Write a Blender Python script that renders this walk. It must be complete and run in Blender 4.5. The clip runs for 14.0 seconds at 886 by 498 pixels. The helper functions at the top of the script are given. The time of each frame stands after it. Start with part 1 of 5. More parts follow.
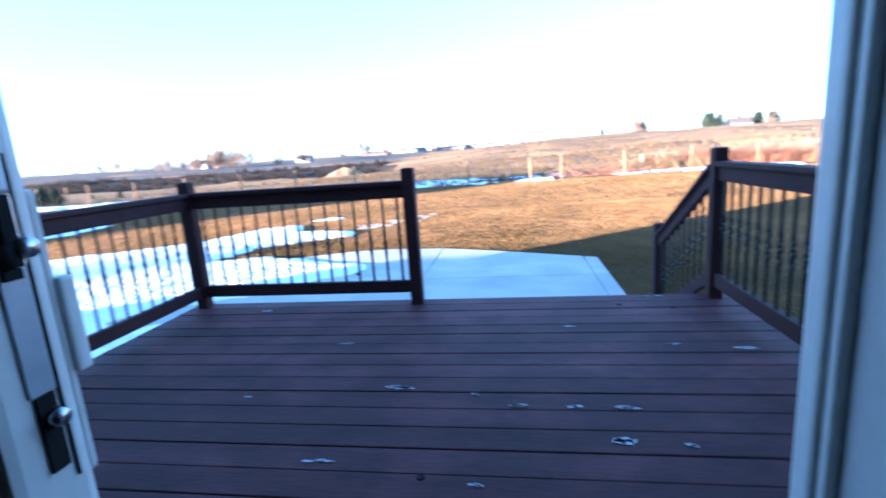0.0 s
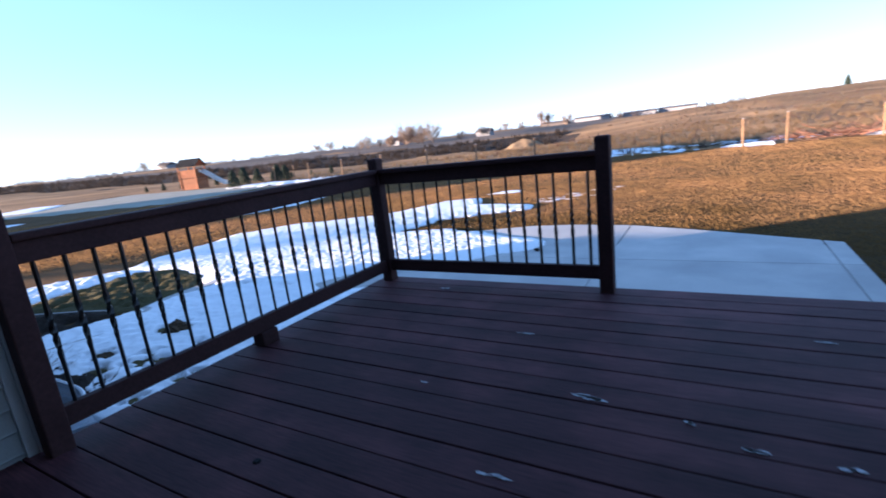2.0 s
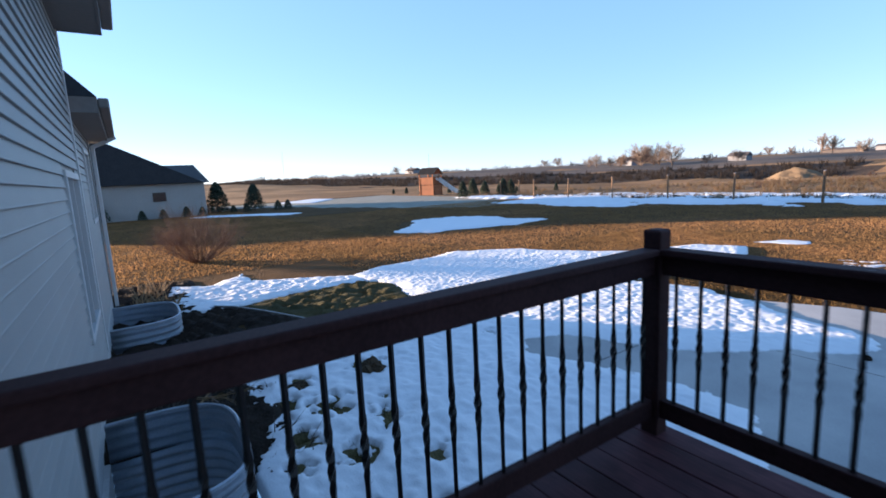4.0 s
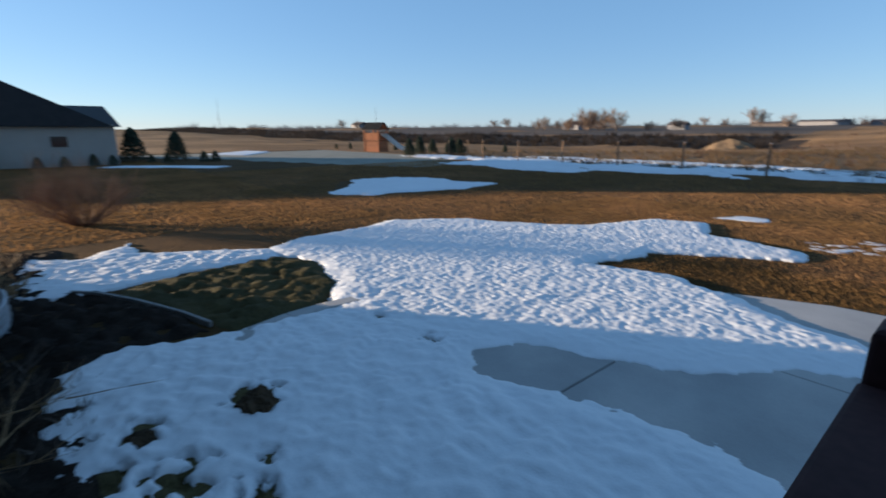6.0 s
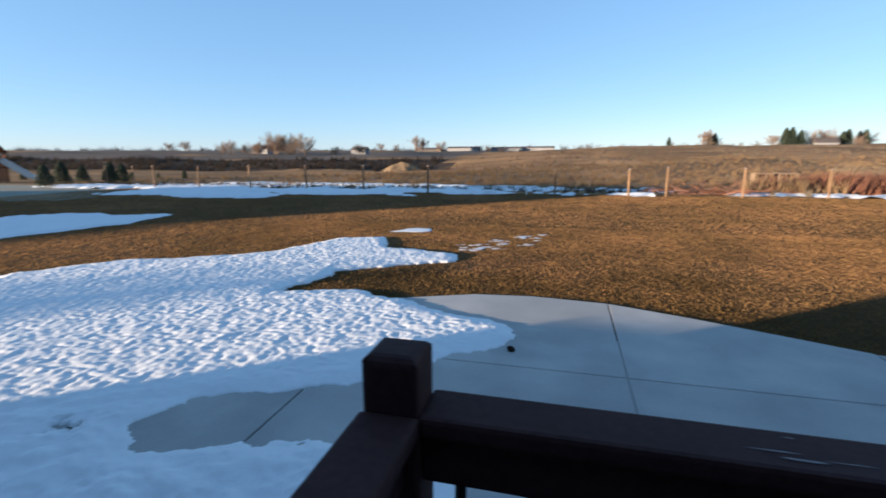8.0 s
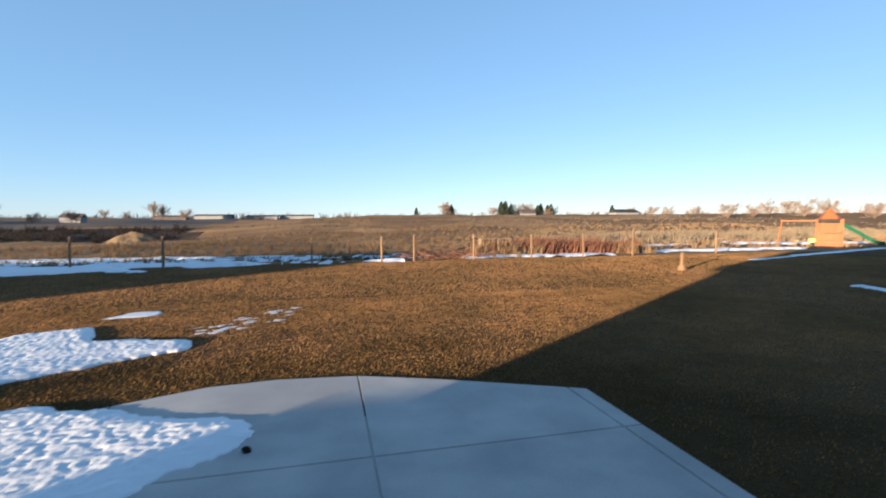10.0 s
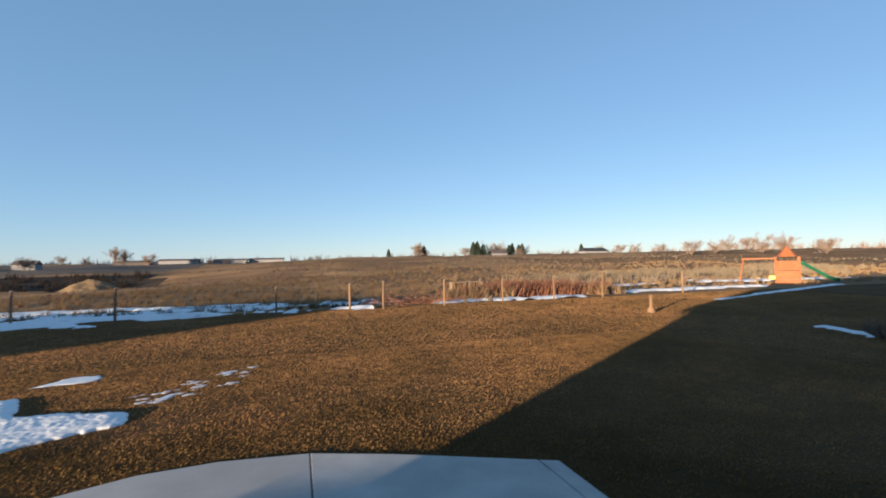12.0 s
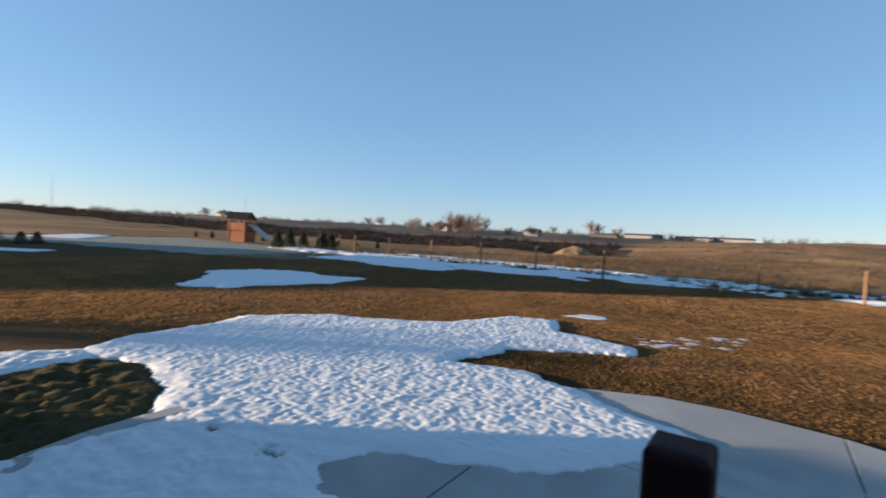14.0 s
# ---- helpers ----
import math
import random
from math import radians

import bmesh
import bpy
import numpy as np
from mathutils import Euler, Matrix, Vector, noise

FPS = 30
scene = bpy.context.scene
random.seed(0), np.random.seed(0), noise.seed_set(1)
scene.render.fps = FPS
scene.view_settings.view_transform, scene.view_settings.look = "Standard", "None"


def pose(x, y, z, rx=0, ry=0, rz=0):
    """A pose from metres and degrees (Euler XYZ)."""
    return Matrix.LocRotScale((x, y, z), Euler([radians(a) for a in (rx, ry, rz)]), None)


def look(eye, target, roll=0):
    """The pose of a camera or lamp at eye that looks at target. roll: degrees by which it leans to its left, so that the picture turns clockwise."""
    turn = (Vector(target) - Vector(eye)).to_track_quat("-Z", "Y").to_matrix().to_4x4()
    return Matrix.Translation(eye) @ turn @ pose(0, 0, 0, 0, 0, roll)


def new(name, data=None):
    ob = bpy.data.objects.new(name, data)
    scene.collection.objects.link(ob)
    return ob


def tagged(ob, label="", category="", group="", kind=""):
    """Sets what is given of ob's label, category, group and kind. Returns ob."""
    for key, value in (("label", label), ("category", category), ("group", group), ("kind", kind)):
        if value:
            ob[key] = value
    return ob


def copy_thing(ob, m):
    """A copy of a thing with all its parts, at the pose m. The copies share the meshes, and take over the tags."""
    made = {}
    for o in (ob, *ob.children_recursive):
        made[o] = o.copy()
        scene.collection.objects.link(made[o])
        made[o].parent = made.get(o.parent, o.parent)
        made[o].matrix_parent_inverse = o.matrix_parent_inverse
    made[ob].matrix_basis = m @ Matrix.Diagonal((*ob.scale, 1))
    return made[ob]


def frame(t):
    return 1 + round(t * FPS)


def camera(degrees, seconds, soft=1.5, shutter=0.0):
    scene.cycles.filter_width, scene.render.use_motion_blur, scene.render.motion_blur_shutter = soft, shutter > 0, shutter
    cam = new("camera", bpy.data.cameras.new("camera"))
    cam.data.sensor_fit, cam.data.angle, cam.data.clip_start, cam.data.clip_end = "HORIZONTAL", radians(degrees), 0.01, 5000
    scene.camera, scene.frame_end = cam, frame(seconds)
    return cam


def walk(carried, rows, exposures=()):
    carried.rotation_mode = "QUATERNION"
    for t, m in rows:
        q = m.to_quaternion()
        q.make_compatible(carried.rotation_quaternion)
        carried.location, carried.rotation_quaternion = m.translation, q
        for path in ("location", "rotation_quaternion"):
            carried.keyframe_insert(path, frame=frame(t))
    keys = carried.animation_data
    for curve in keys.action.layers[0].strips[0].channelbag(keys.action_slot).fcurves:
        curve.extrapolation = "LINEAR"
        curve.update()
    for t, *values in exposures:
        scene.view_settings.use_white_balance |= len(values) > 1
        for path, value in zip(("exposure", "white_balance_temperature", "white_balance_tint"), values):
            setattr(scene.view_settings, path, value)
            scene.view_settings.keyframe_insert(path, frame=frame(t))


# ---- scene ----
cam = camera(86.4, 14.0, soft=1.7, shutter=0.5)
PATH = [
    (0, (2.506, -3.416, 1.083), (2.196, -1.48, 0.689), -4.0),
    (0.5, (2.496, -3.387, 1.092), (1.813, -1.541, 0.739), -3.7),
    (1, (2.44, -3.329, 1.067), (1.588, -1.565, 0.668), -5.5),
    (1.5, (2.389, -3.257, 1.053), (1.466, -1.546, 0.581), -6.2),
    (2, (2.365, -3.134, 1.074), (1.363, -1.46, 0.633), -6.6),
    (2.5, (2.218, -2.855, 1.129), (0.751, -1.617, 0.566), -2.4),
    (3, (1.996, -2.599, 1.206), (0.377, -1.461, 0.919), -4.2),
    (5.5, (0.185, -1.323, 1.321), (-1.479, -0.278, 0.945), -0.2),
    (6, (0.045, -1.036, 1.292), (-1.442, 0.211, 0.809), -0.3),
    (6.5, (-0.008, -0.832, 1.291), (-1.297, 0.630, 0.841), -0.9),
    (7, (0.084, -0.760, 1.282), (-0.897, 0.931, 0.860), 0.1),
    (7.5, (0.168, -0.724, 1.284), (-0.539, 1.099, 0.865), -0.5),
    (8, (0.239, -0.729, 1.295), (-0.253, 1.170, 0.902), -0.2),
    (8.5, (0.312, -0.711, 1.293), (0.098, 1.244, 0.929), -0.5),
    (9, (0.324, -0.704, 1.289), (0.405, 1.270, 0.975), -0.3),
    (11.5, (0.870, -0.180, 1.570), (1.511, 1.712, 1.672), -0.8),
    (12.0, (0.812, -0.180, 1.610), (1.398, 1.731, 1.665), -1.12),
    (12.5, (0.465, -0.210, 1.345), (0.816, 1.759, 1.340), -0.62),
    (13, (0.22, -0.65, 1.278), (-0.03, 1.334, 1.267), 0.4),
    (13.5, (0.149, -0.814, 1.346), (-0.68, 1.006, 1.311), 2.0),
    (14, (0.088, -0.828, 1.287), (-1.054, 0.812, 1.215), 2.9),
]
EXPOSURES = [(0, 3.8, 4950, 16), (0.5, 3.36, 5000, 16), (1.0, 2.94, 5200, 19), (1.5, 2.79, 5500, 22), (2.5, 2.68, 5850, 24), (3.2, 2.72, 6050, 24), (5.3, 1.38, 5850, 12), (6.0, 1.46, 5950, 12), (7.5, 1.72, 6050, 12), (9.0, 1.95, 6150, 12), (11.4, 1.58, 6350, 12), (13.0, 1.5, 6300, 12), (14.0, 1.52, 6300, 12)]
walk(cam, [(t, look(eye, target, roll)) for t, eye, target, roll in PATH], EXPOSURES)

# ---- world and sun ----
SUN_AZ, SUN_EL = radians(36.2), radians(5.3)   # the way the light travels over the ground; its height
world = bpy.data.worlds.new("sky")
scene.world = world
world.use_nodes = True
wn = world.node_tree.nodes
sky = wn.new("ShaderNodeTexSky")
sky.sky_type = "NISHITA"
sky.sun_disc = False
sky.sun_elevation = radians(15)
sky.sun_rotation = math.atan2(-math.cos(SUN_AZ), -math.sin(SUN_AZ))
sky.air_density, sky.dust_density, sky.ozone_density = 0.9, 0.05, 1.5
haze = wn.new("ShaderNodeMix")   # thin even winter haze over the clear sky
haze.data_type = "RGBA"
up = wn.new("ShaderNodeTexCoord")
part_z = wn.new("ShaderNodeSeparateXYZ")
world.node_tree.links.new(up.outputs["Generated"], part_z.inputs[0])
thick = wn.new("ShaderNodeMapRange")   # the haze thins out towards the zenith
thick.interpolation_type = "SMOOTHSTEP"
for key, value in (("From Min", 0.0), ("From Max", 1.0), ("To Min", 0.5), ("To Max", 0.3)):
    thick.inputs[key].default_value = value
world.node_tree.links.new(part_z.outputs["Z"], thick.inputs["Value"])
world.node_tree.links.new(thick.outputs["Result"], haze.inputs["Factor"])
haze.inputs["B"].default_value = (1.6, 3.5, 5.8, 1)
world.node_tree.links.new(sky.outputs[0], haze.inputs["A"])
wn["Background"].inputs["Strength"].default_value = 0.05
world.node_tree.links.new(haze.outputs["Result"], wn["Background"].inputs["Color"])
sun_data = bpy.data.lights.new("sun", "SUN")
sun_data.energy, sun_data.angle, sun_data.color = 5.0, radians(0.55), (1.0, 0.76, 0.50)
sun = new("sun", sun_data)
sun.matrix_world = look((-60, -45, 30), (-60 + math.cos(SUN_AZ), -45 + math.sin(SUN_AZ), 30 - math.tan(SUN_EL)))

# ---- materials ----
def mat(name, color, color2=None, rough=0.7, metal=0.0, scale=6.0, fine=60.0, bump=0.2, bump_dist=0.01, spread=0.5, stretch=(1, 1, 1), per_piece=0.0, spec=0.4, coat=0.0, world_space=True):
    """A principled material with two scales of noise in colour, roughness and relief."""
    m = bpy.data.materials.new(name)
    m.use_nodes = True
    nt = m.node_tree
    n, l = nt.nodes, nt.links
    p = n["Principled BSDF"]
    p.inputs["Roughness"].default_value = rough
    p.inputs["Metallic"].default_value = metal
    p.inputs["Specular IOR Level"].default_value = spec
    p.inputs["Coat Weight"].default_value = coat
    if world_space:
        co = n.new("ShaderNodeNewGeometry").outputs["Position"]
    else:
        co = n.new("ShaderNodeTexCoord").outputs["Object"]
    mp = n.new("ShaderNodeMapping")
    mp.inputs["Scale"].default_value = stretch
    l.new(co, mp.inputs["Vector"])
    a = n.new("ShaderNodeTexNoise")
    a.inputs["Scale"].default_value, a.inputs["Detail"].default_value = scale, 5
    b = n.new("ShaderNodeTexNoise")
    b.inputs["Scale"].default_value, b.inputs["Detail"].default_value = fine, 4
    l.new(mp.outputs[0], a.inputs["Vector"])
    l.new(mp.outputs[0], b.inputs["Vector"])
    add = n.new("ShaderNodeMath")
    add.operation = "MULTIPLY_ADD"
    l.new(b.outputs["Fac"], add.inputs[0])
    add.inputs[1].default_value = 0.5
    half = n.new("ShaderNodeMath")
    half.operation = "MULTIPLY"
    l.new(a.outputs["Fac"], half.inputs[0])
    half.inputs[1].default_value = 0.5
    l.new(half.outputs[0], add.inputs[2])
    ramp = n.new("ShaderNodeValToRGB")
    c2 = color2 or tuple(c * 0.75 for c in color)
    ramp.color_ramp.elements[0].position, ramp.color_ramp.elements[1].position = 0.5 - spread * 0.3, 0.5 + spread * 0.3
    ramp.color_ramp.elements[0].color, ramp.color_ramp.elements[1].color = (*c2, 1), (*color, 1)
    l.new(add.outputs[0], ramp.inputs[0])
    out = ramp.outputs[0]
    if per_piece:
        info = n.new("ShaderNodeObjectInfo")
        hsv = n.new("ShaderNodeHueSaturation")
        mr = n.new("ShaderNodeMapRange")
        mr.inputs["To Min"].default_value, mr.inputs["To Max"].default_value = 1 - per_piece, 1 + per_piece
        l.new(info.outputs["Random"], mr.inputs["Value"])
        l.new(mr.outputs[0], hsv.inputs["Value"])
        l.new(out, hsv.inputs["Color"])
        out = hsv.outputs[0]
    l.new(out, p.inputs["Base Color"])
    if bump:
        bm_ = n.new("ShaderNodeBump")
        bm_.inputs["Strength"].default_value, bm_.inputs["Distance"].default_value = bump, bump_dist
        l.new(add.outputs[0], bm_.inputs["Height"])
        l.new(bm_.outputs[0], p.inputs["Normal"])
    return m


def two_zone(m, factor_fn, color_a, color_b):
    """Mixes a third tone over a material's colour by a broad noise of its own."""
    n, l = m.node_tree.nodes, m.node_tree.links
    p = n["Principled BSDF"]
    old = p.inputs["Base Color"].links[0].from_socket
    geo = n.new("ShaderNodeNewGeometry")
    noi = n.new("ShaderNodeTexNoise")
    noi.inputs["Scale"].default_value, noi.inputs["Detail"].default_value = factor_fn, 6
    l.new(geo.outputs["Position"], noi.inputs["Vector"])
    ramp = n.new("ShaderNodeValToRGB")
    ramp.color_ramp.elements[0].position, ramp.color_ramp.elements[1].position = 0.44, 0.62
    l.new(noi.outputs["Fac"], ramp.inputs[0])
    mix = n.new("ShaderNodeMix")
    mix.data_type = "RGBA"
    mix.blend_type = "MULTIPLY"
    ramp.color_ramp.elements[0].color, ramp.color_ramp.elements[1].color = (*color_a, 1), (*color_b, 1)
    mix.inputs["Factor"].default_value = 1
    l.new(old, mix.inputs["A"])
    l.new(ramp.outputs[0], mix.inputs["B"])
    l.new(mix.outputs["Result"], p.inputs["Base Color"])
    return m


M_BOARD = two_zone(mat("deck_board", (0.098, 0.036, 0.039), (0.043, 0.0165, 0.0185), spec=0.16, rough=0.69, scale=2.5, fine=40, bump=0.35, bump_dist=0.004, stretch=(0.25, 3, 3), per_piece=0.22), 2.6, (0.80, 0.82, 0.86), (1.25, 1.22, 1.25))
M_RAIL = mat("rail_stain", (0.055, 0.024, 0.023), (0.030, 0.013, 0.013), rough=0.72, spec=0.15, scale=4, fine=60, bump=0.3, bump_dist=0.003, per_piece=0.08)
M_RAILWORN = mat("rail_worn", (0.30, 0.26, 0.27), (0.13, 0.10, 0.10), rough=0.8, scale=20, fine=120)
M_IRON = mat("black_iron", (0.012, 0.012, 0.013), (0.02, 0.018, 0.017), rough=0.4, metal=0.3, scale=30, fine=150, bump=0.1)
M_SIDING = mat("siding", (0.27, 0.277, 0.267), (0.235, 0.242, 0.235), rough=0.55, scale=1.5, fine=90, bump=0.12, bump_dist=0.002, per_piece=0.03)
M_TRIM = mat("pale_trim", (0.50, 0.50, 0.49), (0.44, 0.44, 0.43), rough=0.5, scale=3, fine=80, bump=0.08)
M_VINYL = mat("door_vinyl", (0.70, 0.70, 0.67), (0.60, 0.60, 0.58), rough=0.4, scale=8, fine=70, bump=0.06, bump_dist=0.002)
M_WOODIN = mat("inner_wood", (0.10, 0.055, 0.03), (0.055, 0.03, 0.018), rough=0.5, scale=3, fine=50, stretch=(4, 4, 0.4))
M_STEEL = mat("lock_steel", (0.55, 0.56, 0.58), (0.40, 0.41, 0.43), rough=0.3, metal=1.0, scale=30, fine=200, bump=0.08)
M_BLACK = mat("black_part", (0.012, 0.012, 0.013), (0.008, 0.008, 0.009), rough=0.75, spec=0.12, scale=20, fine=100, bump=0.05)
M_GALV = mat("galvanised", (0.40, 0.45, 0.51), (0.30, 0.34, 0.39), rough=0.42, metal=0.35, scale=6, fine=60, bump=0.1)
M_PATIO = two_zone(mat("concrete", (0.42, 0.415, 0.40), (0.33, 0.325, 0.315), rough=0.85, scale=1.6, fine=70, bump=0.25, bump_dist=0.004, per_piece=0.05), 0.9, (0.86, 0.87, 0.88), (1.06, 1.05, 1.04))
M_FOUND = mat("foundation", (0.46, 0.45, 0.43), (0.36, 0.35, 0.34), rough=0.9, scale=3, fine=40, bump=0.3)
M_SNOW = mat("snow", (0.72, 0.74, 0.76), (0.65, 0.675, 0.70), rough=0.6, scale=3, fine=55, bump=0.5, bump_dist=0.012, spec=0.3)
M_SNOW.node_tree.nodes["Principled BSDF"].inputs["Subsurface Weight"].default_value = 0.0
M_LAWN = two_zone(mat("dormant_lawn", (0.132, 0.081, 0.041), (0.083, 0.052, 0.028), rough=0.95, scale=1.4, fine=26, bump=1.0, bump_dist=0.10, spec=0.03, spread=0.9), 0.22, (0.84, 0.85, 0.82), (1.06, 1.03, 1.0))
M_BLADE = two_zone(mat("dry_blades", (0.365, 0.208, 0.094), (0.24, 0.138, 0.064), rough=0.95, scale=0.9, fine=4, bump=0, spec=0.1), 0.22, (0.78, 0.80, 0.76), (1.08, 1.05, 1.02))
bl = M_BLADE.node_tree
thin = bl.nodes.new("ShaderNodeBsdfTranslucent")   # dry blades let light through
blend = bl.nodes.new("ShaderNodeMixShader")
blend.inputs[0].default_value = 0.38
bl.links.new(bl.nodes["Principled BSDF"].inputs["Base Color"].links[0].from_socket, thin.inputs["Color"])
bl.links.new(bl.nodes["Principled BSDF"].outputs[0], blend.inputs[1])
bl.links.new(thin.outputs[0], blend.inputs[2])
bl.links.new(blend.outputs[0], bl.nodes["Material Output"].inputs["Surface"])
M_GREEN = mat("greening_grass", (0.082, 0.066, 0.029), (0.034, 0.034, 0.015), rough=0.95, scale=1.2, fine=25, bump=1.0, bump_dist=0.03, spec=0.1)
M_MOSS = mat("wet_grass", (0.14, 0.115, 0.052), (0.055, 0.046, 0.022), rough=0.95, scale=4, fine=60, bump=1.0, bump_dist=0.03, spec=0.1)
M_THATCH = mat("matted_thatch", (0.085, 0.058, 0.036), (0.034, 0.025, 0.017), rough=1.0, scale=8, fine=70, bump=1.0, bump_dist=0.02, spec=0.05)
M_FROST = mat("frosted_grass", (0.29, 0.29, 0.245), (0.20, 0.20, 0.165), rough=0.95, scale=0.7, fine=12, bump=0.6, bump_dist=0.02, spec=0.1)
M_FIELD = two_zone(mat("dry_field", (0.38, 0.240, 0.128), (0.185, 0.118, 0.066), rough=1.0, scale=0.16, fine=5.0, bump=1.0, bump_dist=0.4, spec=0.05, stretch=(0.25, 1, 1), spread=0.6), 0.03, (0.72, 0.70, 0.70), (1.1, 1.08, 1.05))
# dark scrub colour, with the shade on the bank's slope put into it
M_BANK = mat("dark_bank", (0.085, 0.062, 0.045), (0.045, 0.036, 0.030), rough=1.0, scale=0.15, fine=1.6, bump=1.0, bump_dist=0.3, spec=0.05)
M_FALLOW = mat("fallow_field", (0.19, 0.150, 0.118), (0.085, 0.072, 0.064), rough=1.0, scale=0.05, fine=1.2, bump=1.0, bump_dist=0.3, spec=0.05, stretch=(0.3, 1, 1), spread=0.6)
M_DIRT = mat("dirt", (0.225, 0.158, 0.096), (0.14, 0.098, 0.062), rough=1.0, scale=0.5, fine=5, bump=1.0, bump_dist=0.2, spec=0.05)
M_MULCH = mat("mulch", (0.036, 0.026, 0.020), (0.012, 0.009, 0.007), rough=1.0, scale=5, fine=40, bump=1.0, bump_dist=0.03, spec=0.1)
M_TWIG = mat("twigs", (0.25, 0.18, 0.135), (0.16, 0.115, 0.09), rough=0.9, scale=3, fine=20, bump=0)
M_TWIGRED = mat("red_twigs", (0.26, 0.115, 0.065), (0.15, 0.07, 0.045), rough=0.9, scale=2, fine=20, bump=0)
M_SHRUB = mat("shrub_twigs", (0.22, 0.125, 0.08), (0.13, 0.076, 0.05), rough=0.9, scale=2, fine=20, bump=0)
M_SAGE = mat("sage", (0.29, 0.22, 0.14), (0.13, 0.105, 0.075), rough=1.0, scale=1, fine=8, bump=0)
M_STRAW = mat("straw_stalks", (0.30, 0.195, 0.10), (0.18, 0.115, 0.06), rough=1.0, scale=1, fine=8, bump=0)
# distance haze put into the horizon treeline's grey colour
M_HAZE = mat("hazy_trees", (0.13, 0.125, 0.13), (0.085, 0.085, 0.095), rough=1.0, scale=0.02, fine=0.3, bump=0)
M_BARK = mat("bark", (0.13, 0.10, 0.078), (0.07, 0.055, 0.045), rough=0.95, scale=3, fine=20)
M_CONIFER = mat("conifer", (0.040, 0.058, 0.032), (0.018, 0.028, 0.018), rough=0.9, scale=2, fine=12, bump=0)
M_POST = mat("fence_post", (0.24, 0.145, 0.08), (0.14, 0.085, 0.05), rough=0.9, scale=4, fine=30, stretch=(3, 3, 0.5), per_piece=0.2)
M_CEDAR = mat("cedar", (0.35, 0.115, 0.038), (0.23, 0.075, 0.026), rough=0.7, scale=2, fine=14, per_piece=0.12)
M_SHINGLE = mat("shingle", (0.030, 0.032, 0.036), (0.018, 0.020, 0.023), rough=0.9, scale=2, fine=12, bump=0.5, bump_dist=0.02)
M_STUCCO = mat("pale_siding", (0.31, 0.295, 0.27), (0.27, 0.255, 0.235), rough=0.8, scale=1, fine=10, bump=0.1)
M_FASCIA = mat("fascia_paint", (0.20, 0.185, 0.17), (0.16, 0.15, 0.14), rough=0.6, scale=1, fine=20, bump=0.05)
M_WHITE = mat("white_paint", (0.76, 0.76, 0.74), (0.68, 0.68, 0.66), rough=0.6, scale=1, fine=12, bump=0.05)
M_GREENPL = mat("green_plastic", (0.02, 0.20, 0.11), (0.015, 0.15, 0.085), rough=0.35, scale=2, fine=20, bump=0.02)
M_YELLOW = mat("yellow_plastic", (0.65, 0.42, 0.04), (0.55, 0.34, 0.03), rough=0.4, scale=2, fine=20, bump=0.02)
M_GLASS = mat("dark_glass", (0.02, 0.025, 0.03), (0.015, 0.02, 0.025), rough=0.06, scale=2, fine=20, bump=0, spec=0.6)
M_SCUFF = mat("bird_lime", (0.50, 0.50, 0.52), (0.30, 0.29, 0.31), rough=0.9, scale=25, fine=120, bump=0.2)
M_ROOM = mat("room_paint", (0.45, 0.40, 0.33), (0.40, 0.36, 0.30), rough=0.8, scale=1, fine=30, bump=0.05)
M_BARN = mat("weathered_white", (0.23, 0.23, 0.245), (0.18, 0.18, 0.19), rough=0.8, scale=0.5, fine=3, bump=0)
M_SHED = mat("far_roof", (0.10, 0.085, 0.08), (0.06, 0.05, 0.05), rough=0.8, scale=0.5, fine=3, bump=0)
M_CRATE = mat("crate_wood", (0.24, 0.17, 0.11), (0.13, 0.09, 0.06), rough=0.9, scale=3, fine=20)
M_EDGING = mat("edging_plastic", (0.20, 0.19, 0.175), (0.11, 0.105, 0.10), rough=0.6, scale=6, fine=60)
M_GRAVEL = mat("gravel", (0.16, 0.15, 0.14), (0.06, 0.055, 0.05), rough=0.95, scale=8, fine=45, bump=1.0, bump_dist=0.03)


